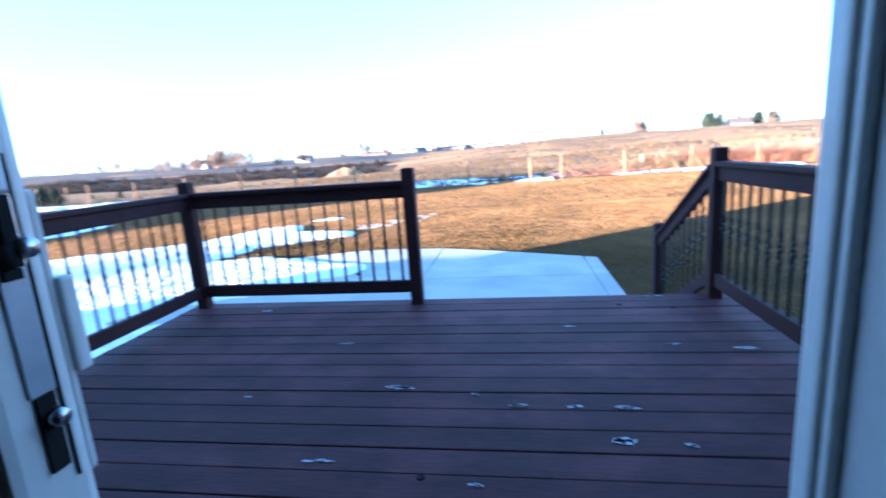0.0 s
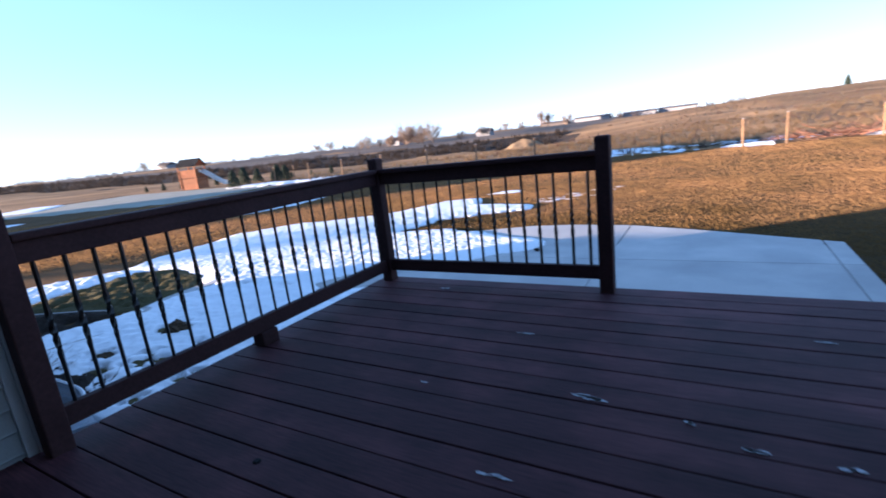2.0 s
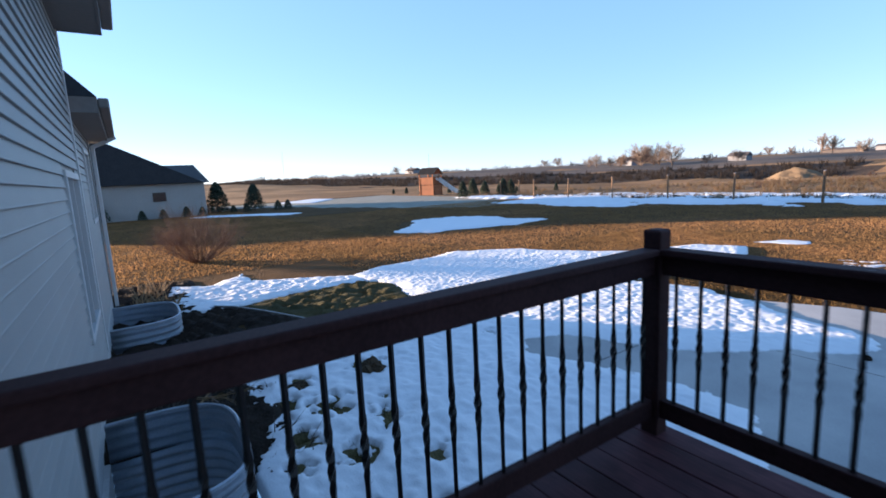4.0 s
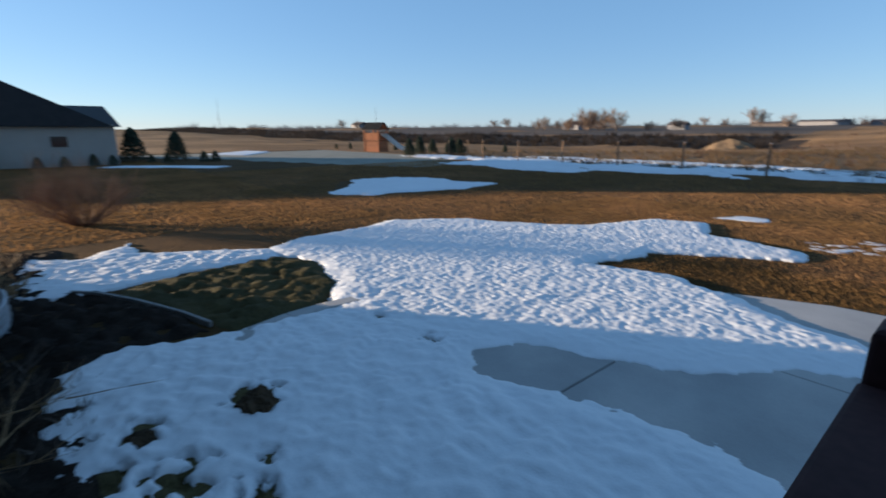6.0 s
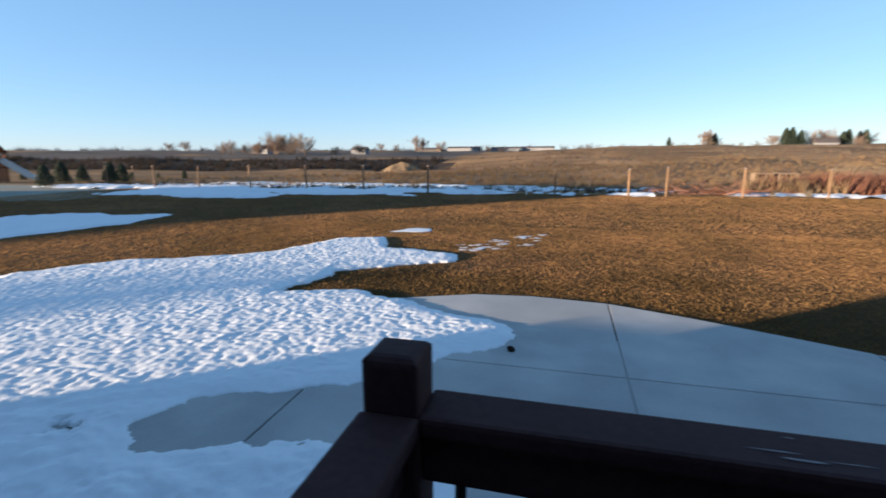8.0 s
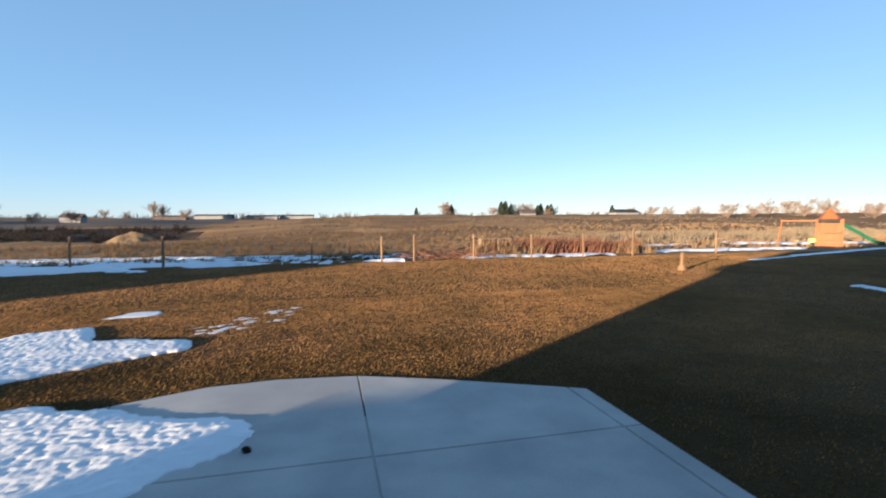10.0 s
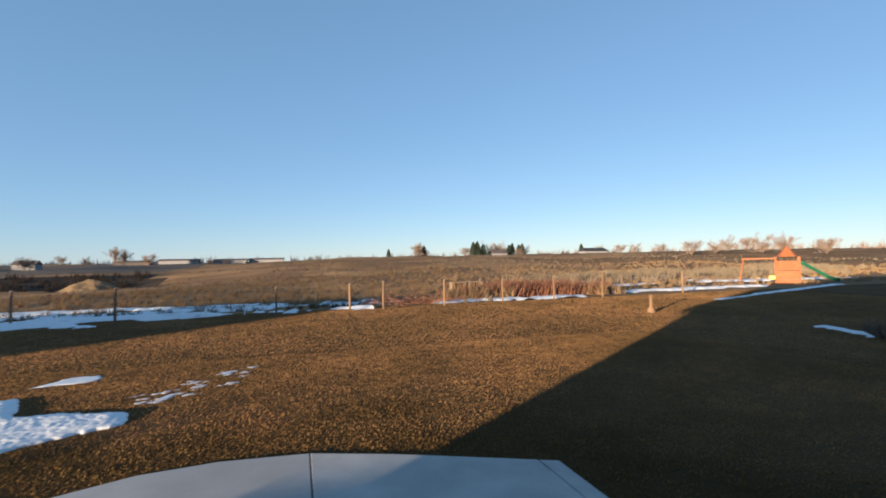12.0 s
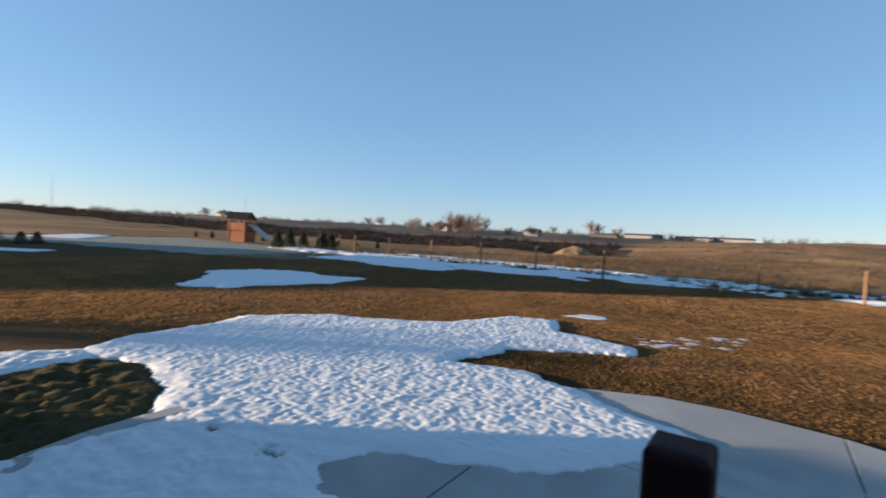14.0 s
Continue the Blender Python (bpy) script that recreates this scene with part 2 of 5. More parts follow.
def shade_ring(m, cx0, cy0, r0, r1, tone):
    """Paints soft shade into a lawn material's colour, greener and darker, in a ragged ring round the patio."""
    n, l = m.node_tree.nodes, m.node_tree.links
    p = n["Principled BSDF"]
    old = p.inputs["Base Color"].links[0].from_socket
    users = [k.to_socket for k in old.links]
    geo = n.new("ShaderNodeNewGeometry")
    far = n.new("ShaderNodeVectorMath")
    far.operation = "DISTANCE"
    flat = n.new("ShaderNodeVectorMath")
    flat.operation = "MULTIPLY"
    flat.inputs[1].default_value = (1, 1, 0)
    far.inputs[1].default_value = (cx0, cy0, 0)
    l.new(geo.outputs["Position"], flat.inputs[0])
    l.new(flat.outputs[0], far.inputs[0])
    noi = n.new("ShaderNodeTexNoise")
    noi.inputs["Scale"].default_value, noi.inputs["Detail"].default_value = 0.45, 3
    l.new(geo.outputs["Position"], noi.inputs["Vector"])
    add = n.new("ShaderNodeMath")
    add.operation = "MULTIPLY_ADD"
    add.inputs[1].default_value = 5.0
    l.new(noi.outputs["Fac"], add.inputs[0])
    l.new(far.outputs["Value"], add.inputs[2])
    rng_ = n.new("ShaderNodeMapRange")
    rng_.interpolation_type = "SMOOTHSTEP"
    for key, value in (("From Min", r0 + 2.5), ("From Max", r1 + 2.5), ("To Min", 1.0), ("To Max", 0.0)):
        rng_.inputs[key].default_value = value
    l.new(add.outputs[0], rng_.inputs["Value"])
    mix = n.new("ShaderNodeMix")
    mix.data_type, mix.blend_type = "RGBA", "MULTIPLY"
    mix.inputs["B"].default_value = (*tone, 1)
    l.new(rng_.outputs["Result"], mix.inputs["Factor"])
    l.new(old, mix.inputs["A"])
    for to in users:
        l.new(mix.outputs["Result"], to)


# blurred shade along the patio edge, painted into both grass colours
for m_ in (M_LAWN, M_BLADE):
    shade_ring(m_, -0.6, 1.2, 6.2, 8.2, (0.66, 0.68, 0.61))


# ---- mesh helpers ----
def part(name, bm, material, parent=None, label="", smooth=False):
    """Links a bmesh as one mesh object, under a parent where one is given."""
    me = bpy.data.meshes.new(name)
    bmesh.ops.recalc_face_normals(bm, faces=bm.faces)
    if smooth:
        for f in bm.faces:
            f.smooth = True
    bm.to_mesh(me)
    bm.free()
    me.materials.append(material)
    ob = new(name, me)
    if parent:
        ob.parent = parent
    if label:
        tagged(ob, label)
    return ob


def raw(name, verts, faces, material, parent=None):
    me = bpy.data.meshes.new(name)
    me.from_pydata([tuple(map(float, v)) for v in verts], [], [tuple(map(int, f)) for f in faces])
    me.materials.append(material)
    me.update()
    ob = new(name, me)
    if parent:
        ob.parent = parent
    return ob


def box(bm, lo, hi, bevel=0.0, m=None):
    r = bmesh.ops.create_cube(bm, size=1)["verts"]
    c = [(a + b) / 2 for a, b in zip(lo, hi)]
    s = [abs(b - a) for a, b in zip(lo, hi)]
    bmesh.ops.transform(bm, matrix=Matrix.LocRotScale(c, None, s), verts=r)
    if bevel:
        es = list({e for v in r for e in v.link_edges})
        g = bmesh.ops.bevel(bm, geom=es, offset=bevel, segments=2, profile=0.6, affect="EDGES")
        r = list({v for f in g["faces"] for v in f.verts} | {v for v in r if v.is_valid})
    if m is not None:
        bmesh.ops.transform(bm, matrix=m, verts=r)
    return bm


def abox(lo, hi, bevel=0.0, m=None):
    return box(bmesh.new(), lo, hi, bevel, m)


def rod(bm, a, b, r1, r2=None, sides=6):
    a, b = Vector(a), Vector(b)
    d = b - a
    q = d.to_track_quat("Z", "Y").to_matrix().to_4x4()
    bmesh.ops.create_cone(bm, cap_ends=True, segments=sides, radius1=r1, radius2=r1 if r2 is None else r2, depth=d.length,
                          matrix=Matrix.Translation((a + b) / 2) @ q)
    return bm


def beam(bm, a, b, w, h, bevel=0.0):
    """A squared timber from a to b, w wide and h deep."""
    a, b = Vector(a), Vector(b)
    d = b - a
    q = d.to_track_quat("Y", "Z").to_matrix().to_4x4()
    return box(bm, (-w / 2, -d.length / 2, -h / 2), (w / 2, d.length / 2, h / 2), bevel, Matrix.Translation((a + b) / 2) @ q)


def empty(name, loc=(0, 0, 0)):
    ob = new(name)
    ob.location = loc
    return ob


def sdist(px, py, poly):
    """Signed distance of points to a polygon, positive inside."""
    inside = np.zeros(px.shape, bool)
    best = np.full(px.shape, 1e9)
    n = len(poly)
    for i in range(n):
        (x0, y0), (x1, y1) = poly[i], poly[(i + 1) % n]
        dx, dy = x1 - x0, y1 - y0
        t = np.clip(((px - x0) * dx + (py - y0) * dy) / (dx * dx + dy * dy), 0, 1)
        best = np.minimum(best, np.hypot(px - x0 - t * dx, py - y0 - t * dy))
        if y0 != y1:
            cross = ((y0 > py) != (y1 > py)) & (px < (x1 - x0) * (py - y0) / (y1 - y0) + x0)
            inside ^= cross
    return np.where(inside, best, -best)


def nz(x, y, s, seed=0.0, octaves=3):
    """Smooth noise on arrays."""
    flat = [noise.fractal((float(a) * s, float(b) * s, seed), 1.0, 2.0, octaves) for a, b in zip(np.ravel(x), np.ravel(y))]
    return np.array(flat).reshape(np.shape(x))


def step(a, b, v):
    t = np.clip((v - a) / (b - a), 0, 1)
    return t * t * (3 - 2 * t)


# ---- ground ----
GROUND_Z = -0.94


def terrain(x, y):
    x, y = np.asarray(x, float), np.asarray(y, float)
    d = np.hypot(x, y)
    beyond = step(27.5, 33, y)
    right = step(-45, 25, x)
    z = GROUND_Z - beyond * (0.08 + 0.12 * (1 - right)) - (1 - right) * 1.4 * step(38, 90, y)
    z = z + right * (5.2 * step(42, 215, y) + 1.2 * step(60, 300, x) * step(40, 200, y))
    z = z + (1 - right) * (2.4 * step(118, 140, y - 0.12 * x) + 4.6 * step(140, 420, d))
    z = z + 3.5 * step(400, 1500, d)
    rough = beyond * np.clip((y - 28) / 60, 0, 1)
    knolls = 0.32 * np.sin(x * 0.21 + 1.4 * np.sin(y * 0.13)) * np.sin(y * 0.19 + 0.9 * np.sin(x * 0.08)) + 0.14 * np.sin(x * 0.47 + 2.0 * np.sin(y * 0.29)) * np.sin(y * 0.43 + 1.1)
    z = z + beyond * right * np.clip((y - 34) / 20, 0, 1) * np.clip(1.6 - d / 200, 0, 1) * knolls
    return z + rough * (0.5 * np.sin(x * 0.11 + 1.3 * np.sin(y * 0.05)) * np.sin(y * 0.09 + 0.6))


def axis(limit, fine, near):
    v, s, out = 0.0, fine, [0.0]
    while v < limit:
        if v > near:
            s *= 1.09
        v += s
        out.append(v)
    return np.array(out)


gx = axis(2600, 0.8, 32)
gx = np.concatenate([-gx[:0:-1], gx])
gyp, gyn = axis(2600, 0.8, 36), axis(600, 1.2, 10)
gy = np.concatenate([-gyn[:0:-1], gyp])
X, Y = np.meshgrid(gx, gy)
Z = terrain(X, Y)
far_bump = np.where(Y > 29, 0.12 * nz(X, Y, 0.35, 3.0, 2), 0.004 * nz(X, Y, 0.6, 5.0, 2))
Z = Z + far_bump
w_ = len(gx)
idx = np.arange(len(gy) * w_).reshape(len(gy), w_)
quads = np.stack([idx[:-1, :-1], idx[:-1, 1:], idx[1:, 1:], idx[1:, :-1]], -1).reshape(-1, 4)
ground = raw("ground", np.stack([X, Y, Z], -1).reshape(-1, 3), quads, M_LAWN)
for m_ in (M_FIELD, M_BANK, M_FROST, M_FALLOW):
    ground.data.materials.append(m_)
cx, cy = X[:-1, :-1].ravel() + 0.3, Y[:-1, :-1].ravel() + 0.3
wob = nz(cx, cy, 0.07, 9.0, 2)
kind_ = np.zeros(len(cx), int)
kind_[(cy > 27.2 + 0.8 * wob) | (cx > 62) | (cx < -62)] = 1
kind_[(cy - 0.12 * cx > 112 + 10 * wob) & (cy - 0.12 * cx < 139) & (cx < -28 + 12 * wob)] = 2
kind_[(cy - 0.12 * cx >= 139) & (cx < -45 + 14 * wob) & (nz(cx, cy, 0.012, 4.0, 2) > -0.25)] = 4
kind_[(cx < -27 + 5 * wob) & (cx > -60) & (cy < 27) & (cy > 5 + 0.35 * (cx + 60) + 2 * wob)] = 3
ground.data.polygons.foreach_set("material_index", kind_.astype(np.int32))
ground.data.polygons.foreach_set("use_smooth", np.ones(len(cx), bool))
bmg = bmesh.new()   # open the ground where the window wells go down
bmg.from_mesh(ground.data)
dug = [f for f in bmg.faces if -3.6 < f.calc_center_median().x < 0 and -3.65 < f.calc_center_median().y < -1.2]
bmesh.ops.delete(bmg, geom=dug, context="FACES")
bmg.to_mesh(ground.data)
bmg.free()
tagged(ground, "dormant tan lawn running out into dry rolling fields", "ground", kind="structure")


def patch(name, polys, material, cell, thick, bumps, label, cat, wob_amp=0.12, wob_scale=1.2, holes=(), kind="", base=None, cuts=(), lift=0.012, edge=0.0):
    """A low sheet over the union of outlines, with ragged feathered edges and relief."""
    pts = [p for poly in polys for p in poly]
    x0, x1 = min(p[0] for p in pts) - 0.4, max(p[0] for p in pts) + 0.4
    y0, y1 = min(p[1] for p in pts) - 0.4, max(p[1] for p in pts) + 0.4
    px, py = np.meshgrid(np.arange(x0, x1, cell), np.arange(y0, y1, cell))
    d = np.max([sdist(px, py, poly) for poly in polys], axis=0)
    dh = np.full(px.shape, 9.0)
    for hx, hy, hr in holes:
        hr = hr * 0.85
        zone = np.hypot(px - hx, py - hy) < hr * 3
        ring = np.full(px.shape, 9.0)
        ring[zone] = np.hypot(px[zone] - hx, (py[zone] - hy) * 1.25) - hr + hr * 1.7 * nz(px[zone], py[zone], 1.1 / hr, hx, 4)
        dh = np.minimum(dh, ring)
    near = np.abs(d) < 2.5 * wob_amp + 0.05
    d[near] += wob_amp * (nz(px[near], py[near], wob_scale, 2.0, 4) + 0.5 * nz(px[near], py[near], wob_scale * 4.5, 6.0, 3))
    for x0, x1, y0, y1 in cuts:
        d = np.minimum(d, np.maximum(np.maximum(x0 - px, px - x1), np.maximum(y0 - py, py - y1)))
    keep = np.minimum(d, dh) > 0
    z = (terrain(px, py) if base is None else np.full(px.shape, base)) + lift + thick * np.clip(d / (edge or thick * 3.5), 0, 1) ** 0.7 * np.clip(dh / 0.09, 0, 1) ** 0.5
    if bumps:
        sel = d > -cell * 2
        rel = np.zeros(px.shape)
        rel[sel] = bumps * 1.35 * nz(px[sel] * 0.85, py[sel] * 1.05, 15, 7.0, 1) + bumps * (0.6 + 2.2 * step(2.6, 1.6, py[sel])) * nz(px[sel], py[sel], 5.5, 1.0, 1) + bumps * 0.75 * nz(px[sel], py[sel], 2.2, 4.0, 2)
        z = z + rel * np.clip(np.minimum(d, dh * 3) / 0.3, 0, 1)
    z = np.where(keep, z, (terrain(px, py) if base is None else base) - 0.03)
    h, w = px.shape
    ids = np.arange(h * w).reshape(h, w)
    good = keep[:-1, :-1] | keep[1:, 1:] | keep[:-1, 1:] | keep[1:, :-1]
    f = np.stack([ids[:-1, :-1], ids[:-1, 1:], ids[1:, 1:], ids[1:, :-1]], -1)[good]
    used, inv = np.unique(f, return_inverse=True)
    v = np.stack([px, py, z], -1).reshape(-1, 3)[used]
    ob = raw(name, v, inv.reshape(-1, 4), material)
    ob.data.polygons.foreach_set("use_smooth", np.ones(len(ob.data.polygons), bool))
    return tagged(ob, label, cat, kind=kind)


# ---- patio ----
patio = tagged(empty("patio", (0, 0, GROUND_Z)), "grey broom-finished concrete patio with sawn joints, partly snowed over", "patio", kind="structure")
PATIO = [(3.92, -0.2), (3.92, 5.15), (3.06, 5.56), (2.0, 6.05), (0.94, 6.46), (-0.2, 6.58), (-1.1, 6.48), (-2.15, 6.03), (-3.3, 5.2), (-4.4, 4.2), (-5.2, 3.1), (-5.2, 2.0), (-4.4, 1.6), (-3.2, 1.5), (-1.6, 1.0), (-1.0, -0.6)]


def slab(x0, x1, y0, y1):
    bm = bmesh.new()
    bm.faces.new([bm.verts.new((x, y, 0.0)) for x, y in PATIO])
    for co, no in (((x0 + 0.009, 0, 0), (-1, 0, 0)), ((x1 - 0.009, 0, 0), (1, 0, 0)), ((0, y0 + 0.009, 0), (0, -1, 0)), ((0, y1 - 0.009, 0), (0, 1, 0))):
        bmesh.ops.bisect_plane(bm, geom=bm.verts[:] + bm.edges[:] + bm.faces[:], plane_co=co, plane_no=no, clear_outer=True)
    if not bm.faces:
        bm.free()
        return
    r = bmesh.ops.extrude_face_region(bm, geom=bm.faces[:])
    bmesh.ops.translate(bm, vec=(0, 0, 0.028), verts=[v for v in r["geom"] if isinstance(v, bmesh.types.BMVert)])
    bmesh.ops.bevel(bm, geom=[e for e in bm.edges if abs(e.verts[0].co.z - 0.028) < 1e-5 and abs(e.verts[1].co.z - 0.028) < 1e-5], offset=0.006, segments=1, affect="EDGES")
    part("slab", bm, M_PATIO, patio)


for x0, x1 in ((-6, -2.12), (-2.12, 0.93), (0.93, 3.69), (3.69, 4.2)):
    for y0, y1 in ((-1, 1.2), (1.2, 3.98), (3.98, 7)):
        slab(x0, x1, y0, y1)
part("joint_bed", abox((-1.0, 0.1, -0.1), (3.85, 5.0, 0.012)), M_FOUND, patio)

# ---- snow and beds ----
SNOW_FIELD = [(-9.0, 2.0), (-9.6, 3.1), (-9.6, 4.6), (-9.95, 5.7), (-9.0, 7.1), (-7.4, 7.9), (-6.3, 8.7), (-5.65, 10.7), (-4.5, 11.2), (-3.85, 9.9), (-2.9, 9.7), (-2.05, 9.45), (-2.0, 8.8), (-3.0, 8.15), (-4.0, 7.4), (-4.1, 6.5), (-4.3, 5.8), (-3.0, 4.0), (-5.4, 1.5), (-6.2, 2.1), (-7.5, 2.45), (-8.4, 2.0)]
SNOW_PATIO = [(-4.4, 5.9), (-2.9, 6.2), (-2.1, 5.9), (-1.2, 5.4), (-0.4, 5.2), (-0.2, 4.8), (-0.4, 4.4), (-0.9, 4.1), (-1.4, 3.3), (-2.1, 3.0), (-3.0, 2.6), (-4.5, 1.5), (-5.5, 1.4)]
SNOW_NEAR = [(-5.5, 1.6), (-3.0, 2.7), (-3.1, 2.1), (-2.8, 1.85), (-1.8, 2.15), (-1.2, 2.4), (-0.5, 2.4), (-0.1, 1.6), (0.1, 0.2), (0.1, -2.2), (-2.4, -1.5), (-3.2, -1.25), (-4.2, -1.35), (-5.3, -1.25), (-5.7, -0.65), (-5.3, 0.35)]
SNOW_ARM = [(-8.2, 2.1), (-8.3, 0.5), (-8.1, -0.4), (-8.0, -1.0), (-8.5, -1.75), (-10.1, -1.6), (-11.2, -1.6), (-10.4, -0.7), (-11.4, 0.1), (-10.3, 0.1), (-9.6, 1.2), (-9.0, 2.2)]
WELLS = [(-3.40, -1.83, -2.9, -1.55), (-1.82, -0.84, -2.9, -1.64)]
HOLES = [(-3.8, 0.05, 0.2), (-3.78, -0.78, 0.16), (-3.05, -0.7, 0.2), (-3.7, 1.9, 0.09), (-4.6, 1.82, 0.07), (-2.55, -0.35, 0.13), (-2.1, -0.8, 0.15), (-3.35, -1.05, 0.14), (-2.6, -1.1, 0.16), (-1.7, -0.3, 0.1), (-3.0, -1.15, 0.08), (-2.2, -1.25, 0.09), (-1.4, -1.0, 0.08), (-3.95, -1.15, 0.07), (-2.9, -0.15, 0.06), (-1.2, -0.6, 0.07), (-4.5, -1.1, 0.06)]
patch("snow", [SNOW_FIELD, SNOW_PATIO, SNOW_NEAR, SNOW_ARM], M_SNOW, 0.028, 0.045, 0.0105, "old pitted snow drift lying over lawn and patio", "snow", holes=HOLES, kind="stuff", cuts=WELLS, edge=0.26, lift=0.027)
patch("snow", [[(-16.0, 6.9), (-18.2, 9.3), (-19.9, 10.1), (-19.6, 12.5), (-17.4, 13.9), (-16.1, 13.4), (-14.4, 14.2), (-13.9, 11.8), (-14.5, 9.7), (-14.6, 7.9)]], M_SNOW, 0.12, 0.05, 0.02, "flat snow patch on the shaded lawn", "snow", wob_amp=0.3, wob_scale=0.7, kind="stuff")
patch("snow", [[(-4.7, 12.2), (-4.3, 13.0), (-3.7, 13.1), (-3.6, 12.5), (-4.1, 12.3)]], M_SNOW, 0.04, 0.008, 0.004, "small snow remnant on dormant lawn", "snow", kind="stuff", lift=0.004)
rngf = random.Random(31)
for k in range(34):
    u = rngf.random()
    bx, by, br = -2.0 + 1.5 * u + rngf.gauss(0, 0.28), 10.1 + 2.3 * u + rngf.gauss(0, 0.25), rngf.uniform(0.06, 0.2) * (1.6 if k % 7 == 0 else 1)
    patch("snow", [[(bx - br, by - br * 0.5), (bx + br * 0.3, by - br * 0.45), (bx + br, by + br * 0.5), (bx, by + br * 0.35)]], M_SNOW, 0.03, 0.005, 0.002, "thin snow fleck on dormant lawn", "snow", wob_amp=0.11, wob_scale=5, kind="stuff", lift=0.004)
for k, (x0, x1, y0, y1) in enumerate(((-38, -20, 25.2, 28.2), (-26, -8, 23.6, 27.6), (-13, -2, 25.9, 28.6), (-6, 4.6, 26.4, 28.3), (-34, -14, 28.8, 31.6), (-16, 2, 29.0, 31.8), (-4, 9, 29.6, 31.6), (-30, -8, 32.4, 35.4), (-10, 6, 33, 34.6), (9, 16, 28.0, 30.0), (15, 20, 27.6, 28.8), (24, 40, 30, 32.0), (38, 62, 37, 40.5), (28, 56, 43, 46.5), (22, 36, 38, 40), (-27, -15, 20.8, 24.2))):
    mx = (x0 + x1) / 2
    patch("snow", [[(x0, y0 + 0.8), (mx - 3, y0), (mx + 2, y0 + 0.4), (x1, y0 + 0.9), (x1 - 2, y1 - 0.3), (mx, y1), (x0 + 2, y1 - 0.5)]], M_SNOW, 0.25, 0.12, 0.04, "snow lingering in the weeds along the fence", "snow", wob_amp=1.3, wob_scale=0.3, kind="stuff")
for k, poly in enumerate(([(-39, 1.6), (-33.5, 7.6), (-34.2, 8.9), (-40, 3.4)], [(-55, 12.3), (-50, 15), (-57, 20), (-62, 19)], [(17.6, 9.9), (18.2, 10.2), (18.8, 12.0), (18.3, 12.1)], [(24.5, 21.6), (30, 23.4), (30, 23.9), (24.5, 22.1)], [(29, 23.2), (45, 28.2), (45, 29.0), (30, 24.2)])):
    patch("snow", [poly], M_SNOW, 0.2, 0.05, 0.01, "thin strip of snow on the lawn", "snow", wob_amp=0.25, wob_scale=0.5, kind="stuff")

patch("planting_bed", [[(0.3, -2.6), (0.1, -1.9), (-0.9, -1.5), (-2.4, -1.3), (-3.4, -1.0), (-4.6, -1.1), (-5.6, -0.9), (-5.6, 0.1), (-6.4, 0.1), (-8.0, -0.6), (-8.6, -1.0), (-10.2, -1.0), (-11.6, -1.0), (-11.8, -2.7), (-6, -2.9)]], M_MULCH, 0.06, 0.03, 0.04, "dark wet mulch bed along the house foundation", "planting bed", wob_amp=0.1, wob_scale=2, kind="stuff", cuts=WELLS)
ISLAND = [(-5.4, 0.4), (-6.1, 0.1), (-7.6, -0.5), (-8.1, -0.4), (-8.2, 0.6), (-8.5, 1.9), (-7.6, 2.4), (-6.2, 2.1), (-5.5, 1.5)]
patch("grass", [ISLAND], M_GREEN, 0.07, 0.03, 0.03, "greening grass island edged by snow", "grass", wob_amp=0.08, wob_scale=2, kind="stuff")
# the small patio-side holes are dark footprints, filled with grass colour as stand-ins
for hx, hy, hr in HOLES:
    hr = hr * 1.25
    patch("grass", [[(hx + 1.2 * hr * math.cos(a), hy + hr * math.sin(a)) for a in np.arange(0, 6.2, 0.8)]], M_MOSS, 0.03, 0.02, 0.03, "matted grass patch in the snow, for tufts and footprints", "grass", wob_amp=0.06, wob_scale=4, kind="stuff")


def curb(pts, w, h, label, material=M_PATIO):
    bm = bmesh.new()
    for a, b in zip(pts, pts[1:]):
        beam(bm, (*a, GROUND_Z + h / 2), (*b, GROUND_Z + h / 2), w, h, 0.01)
    return tagged(part("garden_edging", bm, material), label, "edging")


curb([(-4.95, 0.15), (-5.16, 0.5), (-5.3, 1.0), (-5.34, 1.5), (-5.3, 2.1)], 0.21, 0.066, "curved concrete edging half buried in snow")
curb([(-5.7, 0.2), (-6.3, 0.02), (-7.2, -0.35), (-7.9, -0.72), (-8.2, -1.0)], 0.05, 0.075, "thin plastic lawn edging between grass and mulch", M_EDGING)

# ---- deck ----
deck = tagged(empty("deck", (0, 0, 0)), "raised wooden deck stained dark brown with worn boards", "deck", kind="structure")
BOARD, X_L, X_R, Y_W = 0.143, -0.1, 3.95, -3.1
for i in range(22):
    y1 = -i * BOARD
    bm = abox((X_L, y1 - 0.1365, -0.028), (X_R, y1, 0.0), 0.004)
    plank = part("plank", bm, M_BOARD, deck)
    plank.location.z = 0.0012 * math.sin(i * 2.3)
part("rim_joist", abox((X_L + 0.03, -0.07, -0.26), (X_R - 0.03, -0.03, -0.03)), M_RAIL, deck)
part("rim_joist", abox((X_L + 0.03, Y_W, -0.26), (X_L + 0.07, -0.075, -0.03)), M_RAIL, deck)
part("rim_joist", abox((X_R - 0.07, Y_W, -0.26), (X_R - 0.03, -0.075, -0.03)), M_RAIL, deck)
for i in range(7):
    x = 0.45 + i * 0.5
    part("joist", abox((x, Y_W, -0.22), (x + 0.04, -0.075, -0.029)), M_RAIL, deck)
